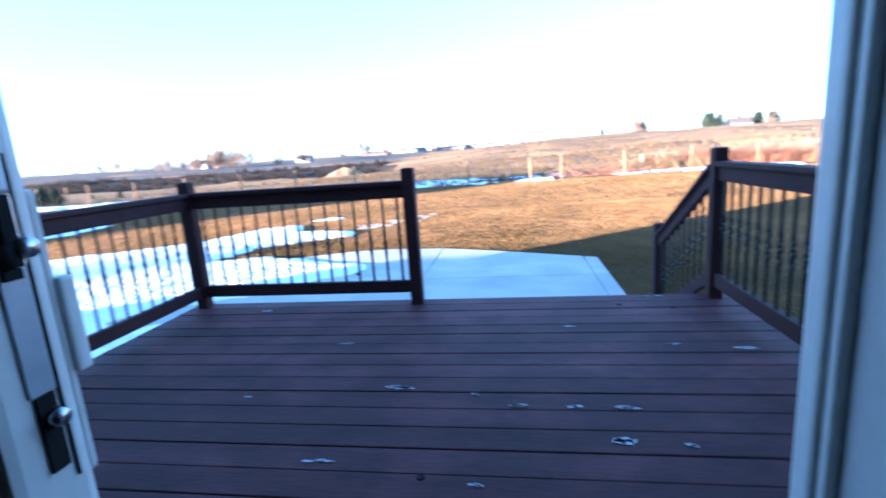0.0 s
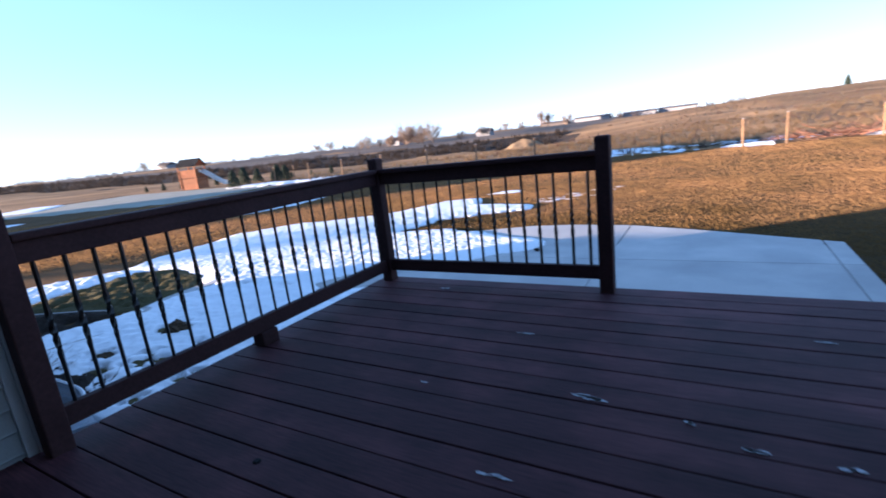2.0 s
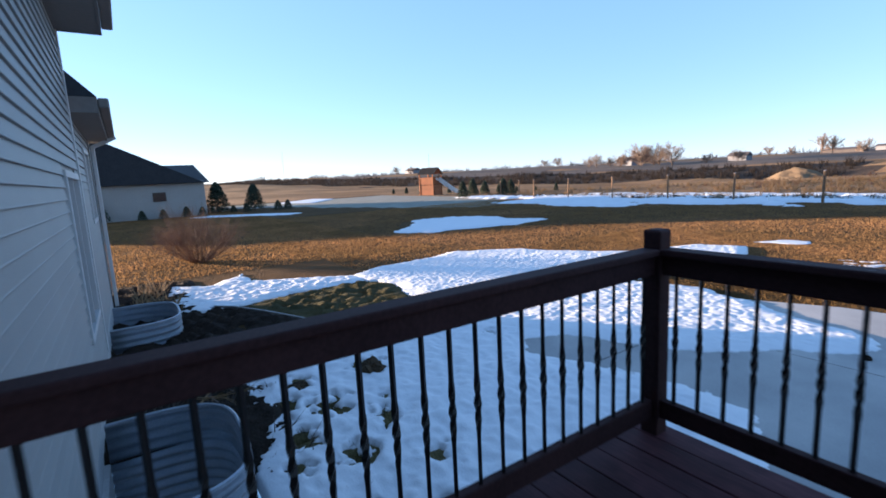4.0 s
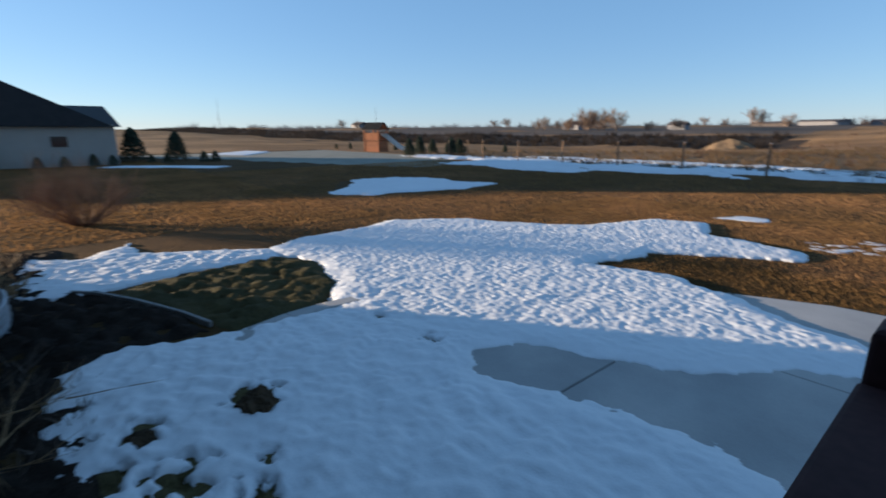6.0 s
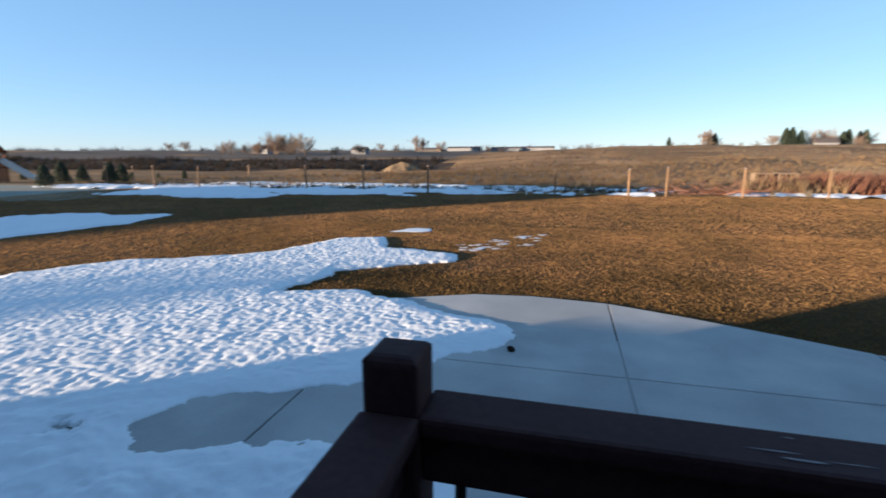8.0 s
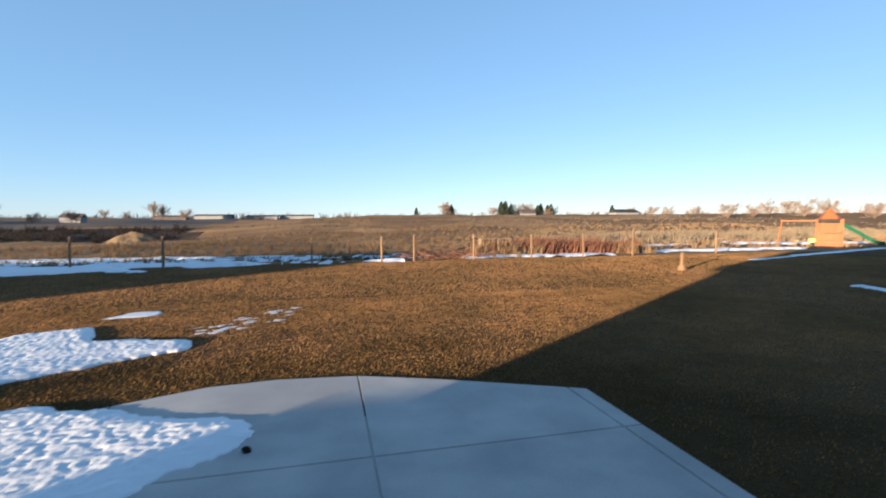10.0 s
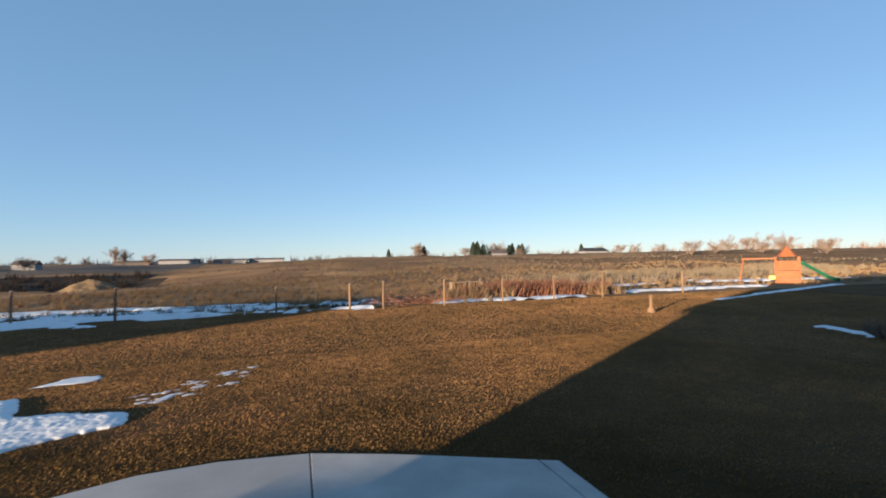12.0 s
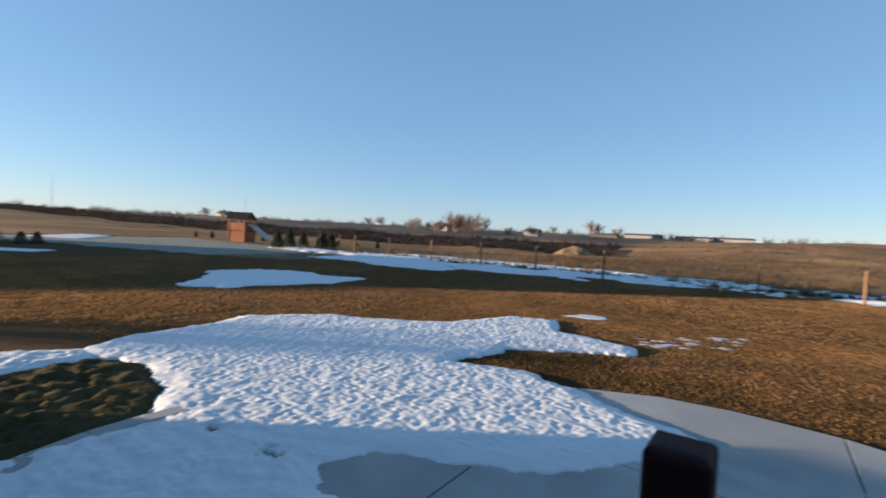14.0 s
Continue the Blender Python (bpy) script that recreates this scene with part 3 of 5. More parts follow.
for x in (0.05, 1.9, 3.8):
    part("support_post", abox((x - 0.045, -0.3, GROUND_Z - 0.03), (x + 0.045, -0.21, -0.03), 0.004), M_RAIL, deck)
    part("support_post", abox((x - 0.045, -2.6, GROUND_Z - 0.03), (x + 0.045, -2.51, -0.03), 0.004), M_RAIL, deck)


def scuff(x, y, w, h, seed):
    rng = random.Random(seed)
    bm = bmesh.new()
    for _ in range(rng.randint(3, 6)):
        ox, oy = x + rng.uniform(-w, w) * 0.6, y + rng.uniform(-h, h) * 0.6
        n = 9
        vs = []
        for k in range(n):
            a = k * 2 * math.pi / n
            r = rng.uniform(0.25, 0.75)
            vs.append(bm.verts.new((ox + w * r * math.cos(a), oy + h * r * math.sin(a), 0.0045)))
        bm.faces.new(vs)
    part("scuff", bm, M_SCUFF, deck, "pale worn fleck")


for k, (x, y, w, h) in enumerate(((1.932, -1.393, 0.07, 0.018), (2.462, -1.549, 0.055, 0.014), (2.72, -1.548, 0.04, 0.013), (2.915, -1.547, 0.06, 0.014), (0.598, -0.235, 0.04, 0.028), (1.47, -0.86, 0.05, 0.012), (2.3, -1.45, 0.028, 0.014), (2.87, -1.78, 0.05, 0.03), (2.8, -0.62, 0.05, 0.010), (3.45, -0.05, 0.06, 0.012), (3.62, -0.95, 0.07, 0.016), (3.3, -0.9, 0.05, 0.012), (1.2, -1.5, 0.02, 0.008), (3.1, -1.8, 0.03, 0.01), (1.75, -1.95, 0.06, 0.01), (2.35, -2.05, 0.03, 0.01))):
    scuff(x, y, w, h, k)
for x, y in ((3.175, -0.221), (3.5, -0.29), (2.15, -2.02), (0.9, -2.2)):
    part("knot", rod(bmesh.new(), (x, y, -0.001), (x, y, 0.006), 0.018, 0.012, 8), M_BLACK, deck)


def post(name, x, y, top, bottom=0.0, w=0.088):
    """A railing post with a chamfered top."""
    bm = abox((-w / 2, -w / 2, bottom), (w / 2, w / 2, top))
    bmesh.ops.bevel(bm, geom=[e for e in bm.edges if all(v.co.z > top - 0.001 for v in e.verts)], offset=0.016, segments=3, profile=0.5, affect="EDGES")
    bmesh.ops.bevel(bm, geom=[e for e in bm.edges if abs(e.verts[0].co.z - e.verts[1].co.z) > 0.3], offset=0.007, segments=2, profile=0.5, affect="EDGES")
    ob = part(name, bm, M_RAIL)
    ob.location = (x, y, 0)
    return ob


def baluster_mesh(height):
    """A slim square iron baluster with a twisted collar in the middle."""
    bm = bmesh.new()
    rings = []
    n = 22
    for i in range(n + 1):
        z = height * i / n
        u = (z - height * 0.5) / (height * 0.13)
        r = 0.0082 + (0.0045 * math.exp(-(u * 1.6) ** 2) + 0.0025 * (math.exp(-((u - 1) * 4) ** 2) + math.exp(-((u + 1) * 4) ** 2)))
        tw = max(-1.0, min(1.0, u)) * 2.2
        rings.append([bm.verts.new((r * math.cos(tw + k * math.pi / 2 + 0.785) * 1.2, r * math.sin(tw + k * math.pi / 2 + 0.785) * 1.2, z)) for k in range(4)])
    for a, b in zip(rings, rings[1:]):
        for k in range(4):
            bm.faces.new((a[k], a[(k + 1) % 4], b[(k + 1) % 4], b[k]))
    bm.faces.new(rings[-1])
    bm.faces.new(rings[0][::-1])
    me = bpy.data.meshes.new("baluster")
    bm.to_mesh(me)
    bm.free()
    me.materials.append(M_IRON)
    return me


BALUSTER = baluster_mesh(0.64)


def rail_run(label, a, b, count, feet=()):
    """A level railing section from a to b: top rail with a cap, bottom rail, balusters."""
    (xa, ya), (xb, yb) = a, b
    run = tagged(empty("railing_section", ((xa + xb) / 2, (ya + yb) / 2, 0.0)), label, "railing", group="deck railing")
    inv = Matrix.Translation(-run.location)
    d = Vector((xb - xa, yb - ya, 0))
    L, ang = d.length, math.atan2(d.y, d.x)
    place = Matrix.Translation(((xa + xb) / 2, (ya + yb) / 2, 0)) @ Matrix.Rotation(ang, 4, "Z")

    def p(name, lo, hi, bev=0.005, material=M_RAIL):
        ob = part(name, abox(lo, hi, bev), material, run)
        ob.matrix_world = place
        ob.matrix_basis = inv @ place
        return ob
    p("top_rail", (-L / 2, -0.021, 0.795), (L / 2, 0.021, 0.885))
    p("rail_cap", (-L / 2, -0.048, 0.8855), (L / 2, 0.048, 0.918), 0.008)
    p("bottom_rail", (-L / 2, -0.021, 0.088), (L / 2, 0.021, 0.178))
    for f in feet:
        p("foot_block", (-L / 2 + f - 0.06, -0.035, 0.0), (-L / 2 + f + 0.06, 0.06, 0.087), 0.01)
    for i in range(count):
        s = -L / 2 + (i + 0.5) * L / count
        ob = new("baluster", BALUSTER)
        ob.parent = run
        ob.matrix_basis = inv @ place @ Matrix.Translation((s, 0, 0.168))
    return run


for nm, x, y, tp in (("railing_post", 0.0, -0.085, 1.005), ("railing_post", 1.756, -0.085, 1.005), ("railing_post", 3.82, -0.085, 1.005), ("railing_post", 0.0, -2.47, 1.02)):
    tagged(post(nm, x, y, tp), "dark brown stained wooden railing post with chamfered top", "post", group="deck posts")
rail_run("dark brown wooden railing with black iron balusters", (0.0442, -0.085), (1.7118, -0.085), 15)
rail_run("dark brown wooden railing with black iron balusters", (0.0, -2.4258), (0.0, -0.1292), 21, feet=(1.05,))
rail_run("dark brown wooden railing with black iron balusters", (3.82, -3.05), (3.82, -0.1292), 26)
# worn streaks on the front cap
for k, (x, w) in enumerate(((0.55, 0.05), (0.86, 0.09), (1.28, 0.05), (1.5, 0.03))):
    b = bmesh.new()
    rng = random.Random(k + 40)
    for j in range((4, 8, 4, 3)[k]):
        xx, yy = x + rng.uniform(-w, w), -0.085 + rng.uniform(-0.030, 0.034)
        ln, wd = rng.uniform(0.008, 0.035), rng.uniform(0.0008, 0.0026)
        b.faces.new([b.verts.new((xx + q[0] * ln * rng.uniform(0.7, 1.3), yy + q[1] * wd * rng.uniform(0.4, 1.4), 0.9195)) for q in ((-1, 0), (-0.4, -1), (0.3, -0.8), (1, 0), (0.5, 1), (-0.5, 0.8))])
    wear = part("worn_streak", b, M_RAILWORN, deck, "bare weathered wood")

# ---- stairs ----
stairs = tagged(empty("deck_stairs", (2.8, 0.6, GROUND_Z)), "wide dark brown wooden steps from deck to patio", "stairs", kind="structure")
off = Matrix.Translation((-2.8, -0.6, -GROUND_Z))
for i in range(4):
    z = -0.188 * (i + 1)
    for j in range(2):
        part("tread", abox((1.82, 0.005 + i * 0.28 + j * 0.14, z - 0.03), (3.74, 0.139 + i * 0.28 + j * 0.14, z), 0.004, off), M_BOARD, stairs)
for x in (1.84, 2.78, 3.70):
    bm = bmesh.new()
    prof = [(0.0, -0.19), (0.0, -0.45), (0.95, GROUND_Z + 0.02), (1.12, GROUND_Z + 0.02)]
    for i in range(3, -1, -1):
        prof += [(0.28 * (i + 1), -0.188 * (i + 1) - 0.032), (0.28 * i, -0.188 * (i + 1) - 0.032)]
    prof = [(y, max(z, GROUND_Z + 0.02)) for y, z in prof[:-1]]
    bm.faces.new([bm.verts.new((x - 2.8 - 0.02, y - 0.6, z - GROUND_Z)) for y, z in prof])
    r = bmesh.ops.extrude_face_region(bm, geom=bm.faces[:])
    bmesh.ops.translate(bm, vec=(0.04, 0, 0), verts=[v for v in r["geom"] if isinstance(v, bmesh.types.BMVert)])
    part("stringer", bm, M_RAIL, stairs)
tagged(post("railing_post", 3.85, 1.28, 0.30, GROUND_Z), "dark brown stair newel post standing on the patio", "post", group="deck posts")
srail = tagged(empty("stair_railing", (3.83, 0.6, 0)), "sloping dark brown stair railing with black iron balusters", "railing", group="deck railing")
so = Vector((3.83, 0.6, 0))
A, B = Vector((3.82, -0.03, 0.90)), Vector((3.85, 1.24, 0.20))
part("top_rail", beam(bmesh.new(), A - so - Vector((0, 0, 0.08)), B - so - Vector((0, 0, 0.08)), 0.042, 0.09, 0.005), M_RAIL, srail)
part("rail_cap", beam(bmesh.new(), A - so - Vector((0, 0, 0.016)), B - so - Vector((0, 0, 0.016)), 0.095, 0.032, 0.007), M_RAIL, srail)
part("bottom_rail", beam(bmesh.new(), A - so - Vector((0, 0, 0.77)), B - so - Vector((0, 0, 0.77)), 0.042, 0.09, 0.005), M_RAIL, srail)
for i in range(10):
    q = A.lerp(B, (i + 0.6) / 10.2)
    ob = new("baluster", BALUSTER)
    ob.parent = srail
    ob.location = q - so - Vector((0, 0, 0.755))

# ---- house ----
def lap_wall(name, label, origin, along, length, rows, z0, lap=0.1, back=0.16, gaps=()):
    """A wall of lapped siding planks: origin at one end, planks lean outward at their foot. gaps: (s0, s1, z0, z1) openings."""
    ang = math.atan2(along[1], along[0])
    wall = tagged(empty(name, (*origin, z0)), label, "wall", kind="structure")
    wall.rotation_euler = (0, 0, ang)
    core = bmesh.new()
    cuts = sorted({0.0, length} | {g[0] for g in gaps} | {g[1] for g in gaps})
    for s0, s1 in zip(cuts, cuts[1:]):
        g = next((g for g in gaps if g[0] <= s0 and s1 <= g[1]), None)
        spans = [(0, rows * lap)] if g is None else [(0, g[2] - z0), (g[3] - z0, rows * lap)]
        for a, b in spans:
            if b - a > 0.01:
                box(core, (s0, 0.012, a), (s1, back, b))
    part("sheathing", core, M_SIDING, wall)
    meshes = {}
    for r in range(rows):
        a, b = r * lap, (r + 1) * lap
        segs = [(0.0, length)]
        for g in gaps:
            if z0 + b > g[2] + 0.02 and z0 + a < g[3] - 0.02:
                segs = [(p0, p1) for q0, q1 in segs for p0, p1 in ((q0, min(q1, g[0])), (max(q0, g[1]), q1)) if p1 - p0 > 0.02]
        for s0, s1 in segs:
            key = (round(s0, 3), round(s1, 3))
            if key not in meshes:
                bm = bmesh.new()
                pr = [(-0.014, 0.0), (-0.016, 0.004), (-0.013, 0.012), (0.002, lap + 0.004), (0.011, lap + 0.004), (0.011, 0.0)]
                e0 = [bm.verts.new((s0, y, z)) for y, z in pr]
                e1 = [bm.verts.new((s1, y, z)) for y, z in pr]
                for k in range(6):
                    bm.faces.new((e0[k], e0[(k + 1) % 6], e1[(k + 1) % 6], e1[k]))
                bm.faces.new(e0[::-1])
                bm.faces.new(e1)
                bmesh.ops.recalc_face_normals(bm, faces=bm.faces)
                me = bpy.data.meshes.new("siding_plank")
                bm.to_mesh(me)
                bm.free()
                me.materials.append(M_SIDING)
                meshes[key] = me
            ob = new("siding_plank", meshes[key])
            ob.parent = wall
            ob.location = (0, 0, a)
    return wall


WALL_Y, B1_END, B2_END = -2.52, -5.4, -9.15
# outward is local -y: walk each wall so that the outside lies to the right of its direction
lap_wall("wall_side", "pale grey lapped vinyl siding beside the deck", (-0.1, Y_W), (0, 1), Y_W * -1 + WALL_Y, 30, 0.02)
lap_wall("wall_back", "pale grey lapped vinyl siding above a concrete foundation", (-0.1, WALL_Y), (-1, 0), -B1_END - 0.1, 36, -0.55, gaps=((3.6, 4.9, 0.0, 1.5),))
lap_wall("wall_back_low", "pale grey lapped vinyl siding under a low eave", (B1_END, WALL_Y - 0.03), (-1, 0), B1_END - B2_END, 28, -0.55, gaps=((1.95, 2.95, 0.85, 1.95),))
lap_wall("wall_end", "pale grey lapped vinyl siding on the house end", (B2_END, WALL_Y - 0.03), (0, -1), 9.0, 28, -0.55)
lap_wall("wall_door", "pale grey lapped vinyl siding round the patio door", (5.2, Y_W), (-1, 0), 5.3, 30, 0.02, gaps=((2.44, 4.35, 0.02, 2.1),))
lap_wall("wall_right", "pale grey lapped vinyl siding", (11.0, Y_W), (-1, 0), 5.8, 36, -0.55)
for nm, lo, hi in (("foundation", (B2_END - 0.02, -11.5, GROUND_Z - 0.1), (-0.12, WALL_Y - 0.02, -0.55)), ("foundation", (-0.1, -11.5, GROUND_Z - 0.1), (11.0, Y_W - 0.02, -0.03))):
    tagged(part(nm, abox(lo, hi), M_FOUND), "pale concrete house foundation", "foundation", kind="structure")


def trim(name, lo, hi, label="white vinyl corner trim"):
    return tagged(part(name, abox(lo, hi, 0.004), M_TRIM), label, "trim", kind="structure")


trim("corner_trim", (-0.115, WALL_Y - 0.034, 0.0), (-0.075, WALL_Y + 0.004, 3.03))
trim("corner_trim", (-0.112, WALL_Y + 0.005, 0.0), (-0.070, WALL_Y + 0.022, 3.03))
trim("corner_trim", (-0.19, WALL_Y - 0.02, -0.55), (-0.116, WALL_Y + 0.022, 3.03))
trim("corner_trim", (B1_END - 0.04, WALL_Y - 0.06, -0.55), (B1_END + 0.05, WALL_Y + 0.024, 3.03))
trim("corner_trim", (B2_END - 0.022, WALL_Y - 0.1, -0.55), (B2_END + 0.07, WALL_Y + 0.0, 2.2))

# roofs: a low hip over the wing, a higher one over the deck side
def hip(name, x0, x1, y0, y1, z0, rise, label):
    roof = tagged(empty(name, ((x0 + x1) / 2, (y0 + y1) / 2, z0)), label, "roof", kind="structure")
    cx_, cy_ = roof.location.x, roof.location.y
    half = min(x1 - x0, y1 - y0) / 2
    bm = bmesh.new()
    b = [bm.verts.new((x - cx_, y - cy_, 0.17)) for x, y in ((x0, y0), (x1, y0), (x1, y1), (x0, y1))]
    if (x1 - x0) > (y1 - y0):
        r = [bm.verts.new((x0 + half - cx_, 0, rise)), bm.verts.new((x1 - half - cx_, 0, rise))]
        fs = ((b[0], b[1], r[1], r[0]), (b[1], b[2], r[1]), (b[2], b[3], r[0], r[1]), (b[3], b[0], r[0]))
    else:
        r = [bm.verts.new((0, y0 + half - cy_, rise)), bm.verts.new((0, y1 - half - cy_, rise))]
        fs = ((b[0], b[1], r[0]), (b[1], b[2], r[1], r[0]), (b[2], b[3], r[1]), (b[3], b[0], r[0], r[1]))
    for f in fs:
        bm.faces.new(f)
    bm.faces.new(b[::-1])
    part("shingles", bm, M_SHINGLE, roof, "dark asphalt shingles")
    part("soffit", abox((x0 - cx_ + 0.03, y0 - cy_ + 0.03, 0.0), (x1 - cx_ - 0.03, y1 - cy_ - 0.03, 0.02)), M_FASCIA, roof)
    for lo, hi in (((x0, y0), (x1, y0 + 0.03)), ((x0, y1 - 0.03), (x1, y1)), ((x0, y0 + 0.03), (x0 + 0.03, y1 - 0.03)), ((x1 - 0.03, y0 + 0.03), (x1, y1 - 0.03))):
        part("fascia", abox((lo[0] - cx_, lo[1] - cy_, -0.01), (hi[0] - cx_, hi[1] - cy_, 0.165), 0.003), M_FASCIA, roof)
    part("gutter", abox((x0 - cx_ + 0.01, y1 - cy_ + 0.002, 0.05), (x1 - cx_ - 0.01, y1 - cy_ + 0.11, 0.16), 0.02), M_FASCIA, roof, "taupe metal gutter")
    return roof


hip("roof_low", B2_END - 0.42, B1_END - 0.06, -11.8, WALL_Y + 0.28, 2.2, 2.6, "low dark shingled roof with taupe fascia")
hip("roof_high", B1_END - 0.05, 11.4, -12.0, WALL_Y + 0.42, 3.04, 3.0, "dark shingled main roof with taupe fascia")
# added out of view, only to cast the near shadow edge on snow and patio
shade_wall = tagged(part("wall_yard", abox((-12.95, -12.2, GROUND_Z - 0.1), (B2_END - 0.2, -4.1, 0.62)), M_SIDING), "low unseen wall added at the house end to cast shade", "wall", kind="structure")
dsp = tagged(empty("downspout", (B2_END + 0.13, WALL_Y + 0.04, 0)), "white metal downspout on the house corner", "downspout")
part("pipe", abox((-0.035, -0.025, -0.75), (0.035, 0.035, 2.1), 0.01), M_TRIM, dsp)
part("elbow", beam(bmesh.new(), (0, 0.0, 2.08), (0, 0.36, 2.25), 0.07, 0.06, 0.008), M_TRIM, dsp)


def window(name, x, y, z0, z1, w, panes):
    win = tagged(empty(name, (x, y, z0)), "white vinyl window with dark glass in the siding", "window", kind="structure")
    h = z1 - z0
    for lo, hi in (((-w / 2, -0.05, 0), (w / 2, 0.03, 0.06)), ((-w / 2, -0.05, h - 0.06), (w / 2, 0.03, h)), ((-w / 2, -0.05, 0.061), (-w / 2 + 0.06, 0.03, h - 0.061)), ((w / 2 - 0.06, -0.05, 0.061), (w / 2, 0.03, h - 0.061))):
        part("frame", abox(lo, hi, 0.005), M_TRIM, win)
    for i in range(panes):
        a = -w / 2 + 0.062 + i * (w - 0.124) / panes
        b = a + (w - 0.124) / panes
        part("pane", abox((a + 0.012, -0.035, 0.062), (b - 0.012, -0.02, h - 0.062)), M_GLASS, win)
        if i:
            part("mullion", abox((a - 0.011, -0.045, 0.061), (a + 0.011, 0.02, h - 0.061)), M_TRIM, win)
    return win


window("window_1", -0.1 - 4.25, WALL_Y, 0.0, 1.5, 1.3, 2)
window("window_2", B1_END - 2.45, WALL_Y - 0.03, 0.85, 1.95, 1.0, 2)


def window_well(x, y, r, depth, top):
    """A corrugated steel well against the foundation, its ribs running round."""
    well = tagged(empty("window_well", (x, y, GROUND_Z)), "corrugated galvanised steel window well beside the house", "window well")
    bm = bmesh.new()
    n, m, low = 28, 84, -0.95
    rows_ = []
    for j in range(m + 1):
        z = low + (top - low) * j / m
        rr = 0.020 * math.sin((z - top) / 0.095 * math.pi * 2)
        row = []
        for i in range(n + 1):
            a = math.pi * i / n
            ex = math.copysign(abs(math.cos(a)) ** 0.55, math.cos(a))
            ey = math.sin(a) ** 0.55 if 0 < i < n else 0.0
            row.append(bm.verts.new(((r + rr) * ex, (depth + rr) * ey, z)))
        rows_.append(row)
    for a, b in zip(rows_, rows_[1:]):
        for i in range(n):
            bm.faces.new((a[i], a[i + 1], b[i + 1], b[i]))
    bmesh.ops.solidify(bm, geom=bm.faces[:], thickness=0.006)
    part("gravel_floor", abox((-r + 0.03, 0.02, low), (r - 0.03, depth - 0.03, low + 0.05)), M_GRAVEL, well)
    part("back_wall", abox((-r, -0.05, low), (r, 0.0, -0.02)), M_FOUND, well)
    part("shell", bm, M_GALV, well, smooth=True)
    bm = bmesh.new()
    prev = None
    for i in range(n + 1):
        a = math.pi * i / n
        q = (r * math.copysign(abs(math.cos(a)) ** 0.55, math.cos(a)), depth * (math.sin(a) ** 0.55 if 0 < i < n else 0.0), top)
        if prev:
            rod(bm, prev, q, 0.016, None, 6)
        prev = q
    part("rolled_rim", bm, M_GALV, well)
    return well


window_well(-2.62, WALL_Y + 0.02, 0.77, 0.93, 0.32)
window_well(-7.3, WALL_Y + 0.0, 0.75, 0.9, 0.34)
window_well(-1.33, WALL_Y + 0.02, 0.47, 0.85, 0.24)

# ---- patio door ----
JX, DX = 2.6985, 2.279
frame_ = tagged(empty("door_1", (1.8, -3.17, 0)), "white vinyl sliding patio door standing partly open", "door", kind="structure")


def dpart(name, lo, hi, material, bev=0.004, parent=None, label=""):
    return part(name, abox((lo[0] - 1.8, lo[1] + 3.17, lo[2]), (hi[0] - 1.8, hi[1] + 3.17, hi[2]), bev), material, parent or frame_, label)


dpart("jamb_rib", (JX, -3.097, 0.0), (JX + 0.075, -3.075, 2.1), M_VINYL)
dpart("jamb_rib", (JX + 0.004, -3.1065, 0.0), (JX + 0.075, -3.0985, 2.1), M_VINYL, 0.002)
dpart("jamb_rib", (JX + 0.012, -3.30, 0.0), (JX + 0.075, -3.1075, 2.1), M_TRIM)
dpart("jamb", (0.86, -3.28, 0.0), (0.93, -3.08, 2.1), M_VINYL)
dpart("head", (0.931, -3.28, 2.03), (JX - 0.001, -3.08, 2.1), M_VINYL)
dpart("sill", (0.931, -3.28, -0.03), (JX - 0.001, -3.06, 0.012), M_VINYL)
dpart("outer_casing", (JX + 0.0755, -3.12, 0.0), (JX + 0.16, -3.07, 2.18), M_TRIM)
panel = dpart("sliding_panel", (DX - 0.075, -3.262, 0.02), (DX, -3.222, 2.02), M_VINYL, 0.006)


def ppart(name, lo, hi, material, bev=0.003, label=""):
    return dpart(name, lo, hi, material, bev, panel, label)


ppart("inner_face", (DX - 0.08, -3.276, 0.02), (DX - 0.004, -3.2625, 2.02), M_WOODIN, label="dark stained wood face")
ppart("stile", (DX - 0.96, -3.262, 0.02), (DX - 0.885, -3.222, 2.02), M_VINYL)
ppart("rail", (DX - 0.884, -3.262, 0.02), (DX - 0.076, -3.222, 0.12), M_VINYL)
ppart("rail", (DX - 0.884, -3.262, 1.93), (DX - 0.076, -3.222, 2.02), M_VINYL)
ppart("glass", (DX - 0.884, -3.247, 0.121), (DX - 0.076, -3.237, 1.929), M_GLASS, 0)
YC = -3.240
ppart("lock_plate", (DX + 0.0002, YC - 0.0062, 0.984), (DX + 0.0016, YC + 0.0068, 1.046), M_GALV, 0.0005, "brushed steel lock plate")
ppart("lock_bracket", (DX + 0.0003, YC - 0.0072, 1.079), (DX + 0.0042, YC + 0.0056, 1.101), M_GALV, 0.0019, "rounded steel lock bracket")
ppart("latch_bar", (DX + 0.0018, YC - 0.0034, 1.046), (DX + 0.0056, YC + 0.0034, 1.0788), M_BLACK, 0.0008, "black latch bar")
ppart("lock_side", (DX + 0.0003, YC - 0.0076, 1.046), (DX + 0.0012, YC - 0.0044, 1.0788), M_STEEL, 0)
ppart("lock_side", (DX + 0.0003, YC + 0.0044, 1.046), (DX + 0.0012, YC + 0.0074, 1.0788), M_STEEL, 0)
ppart("lock_recess", (DX + 0.0004, YC - 0.0042, 0.944), (DX + 0.0020, YC + 0.0050, 0.9835), M_BLACK, 0.0004)
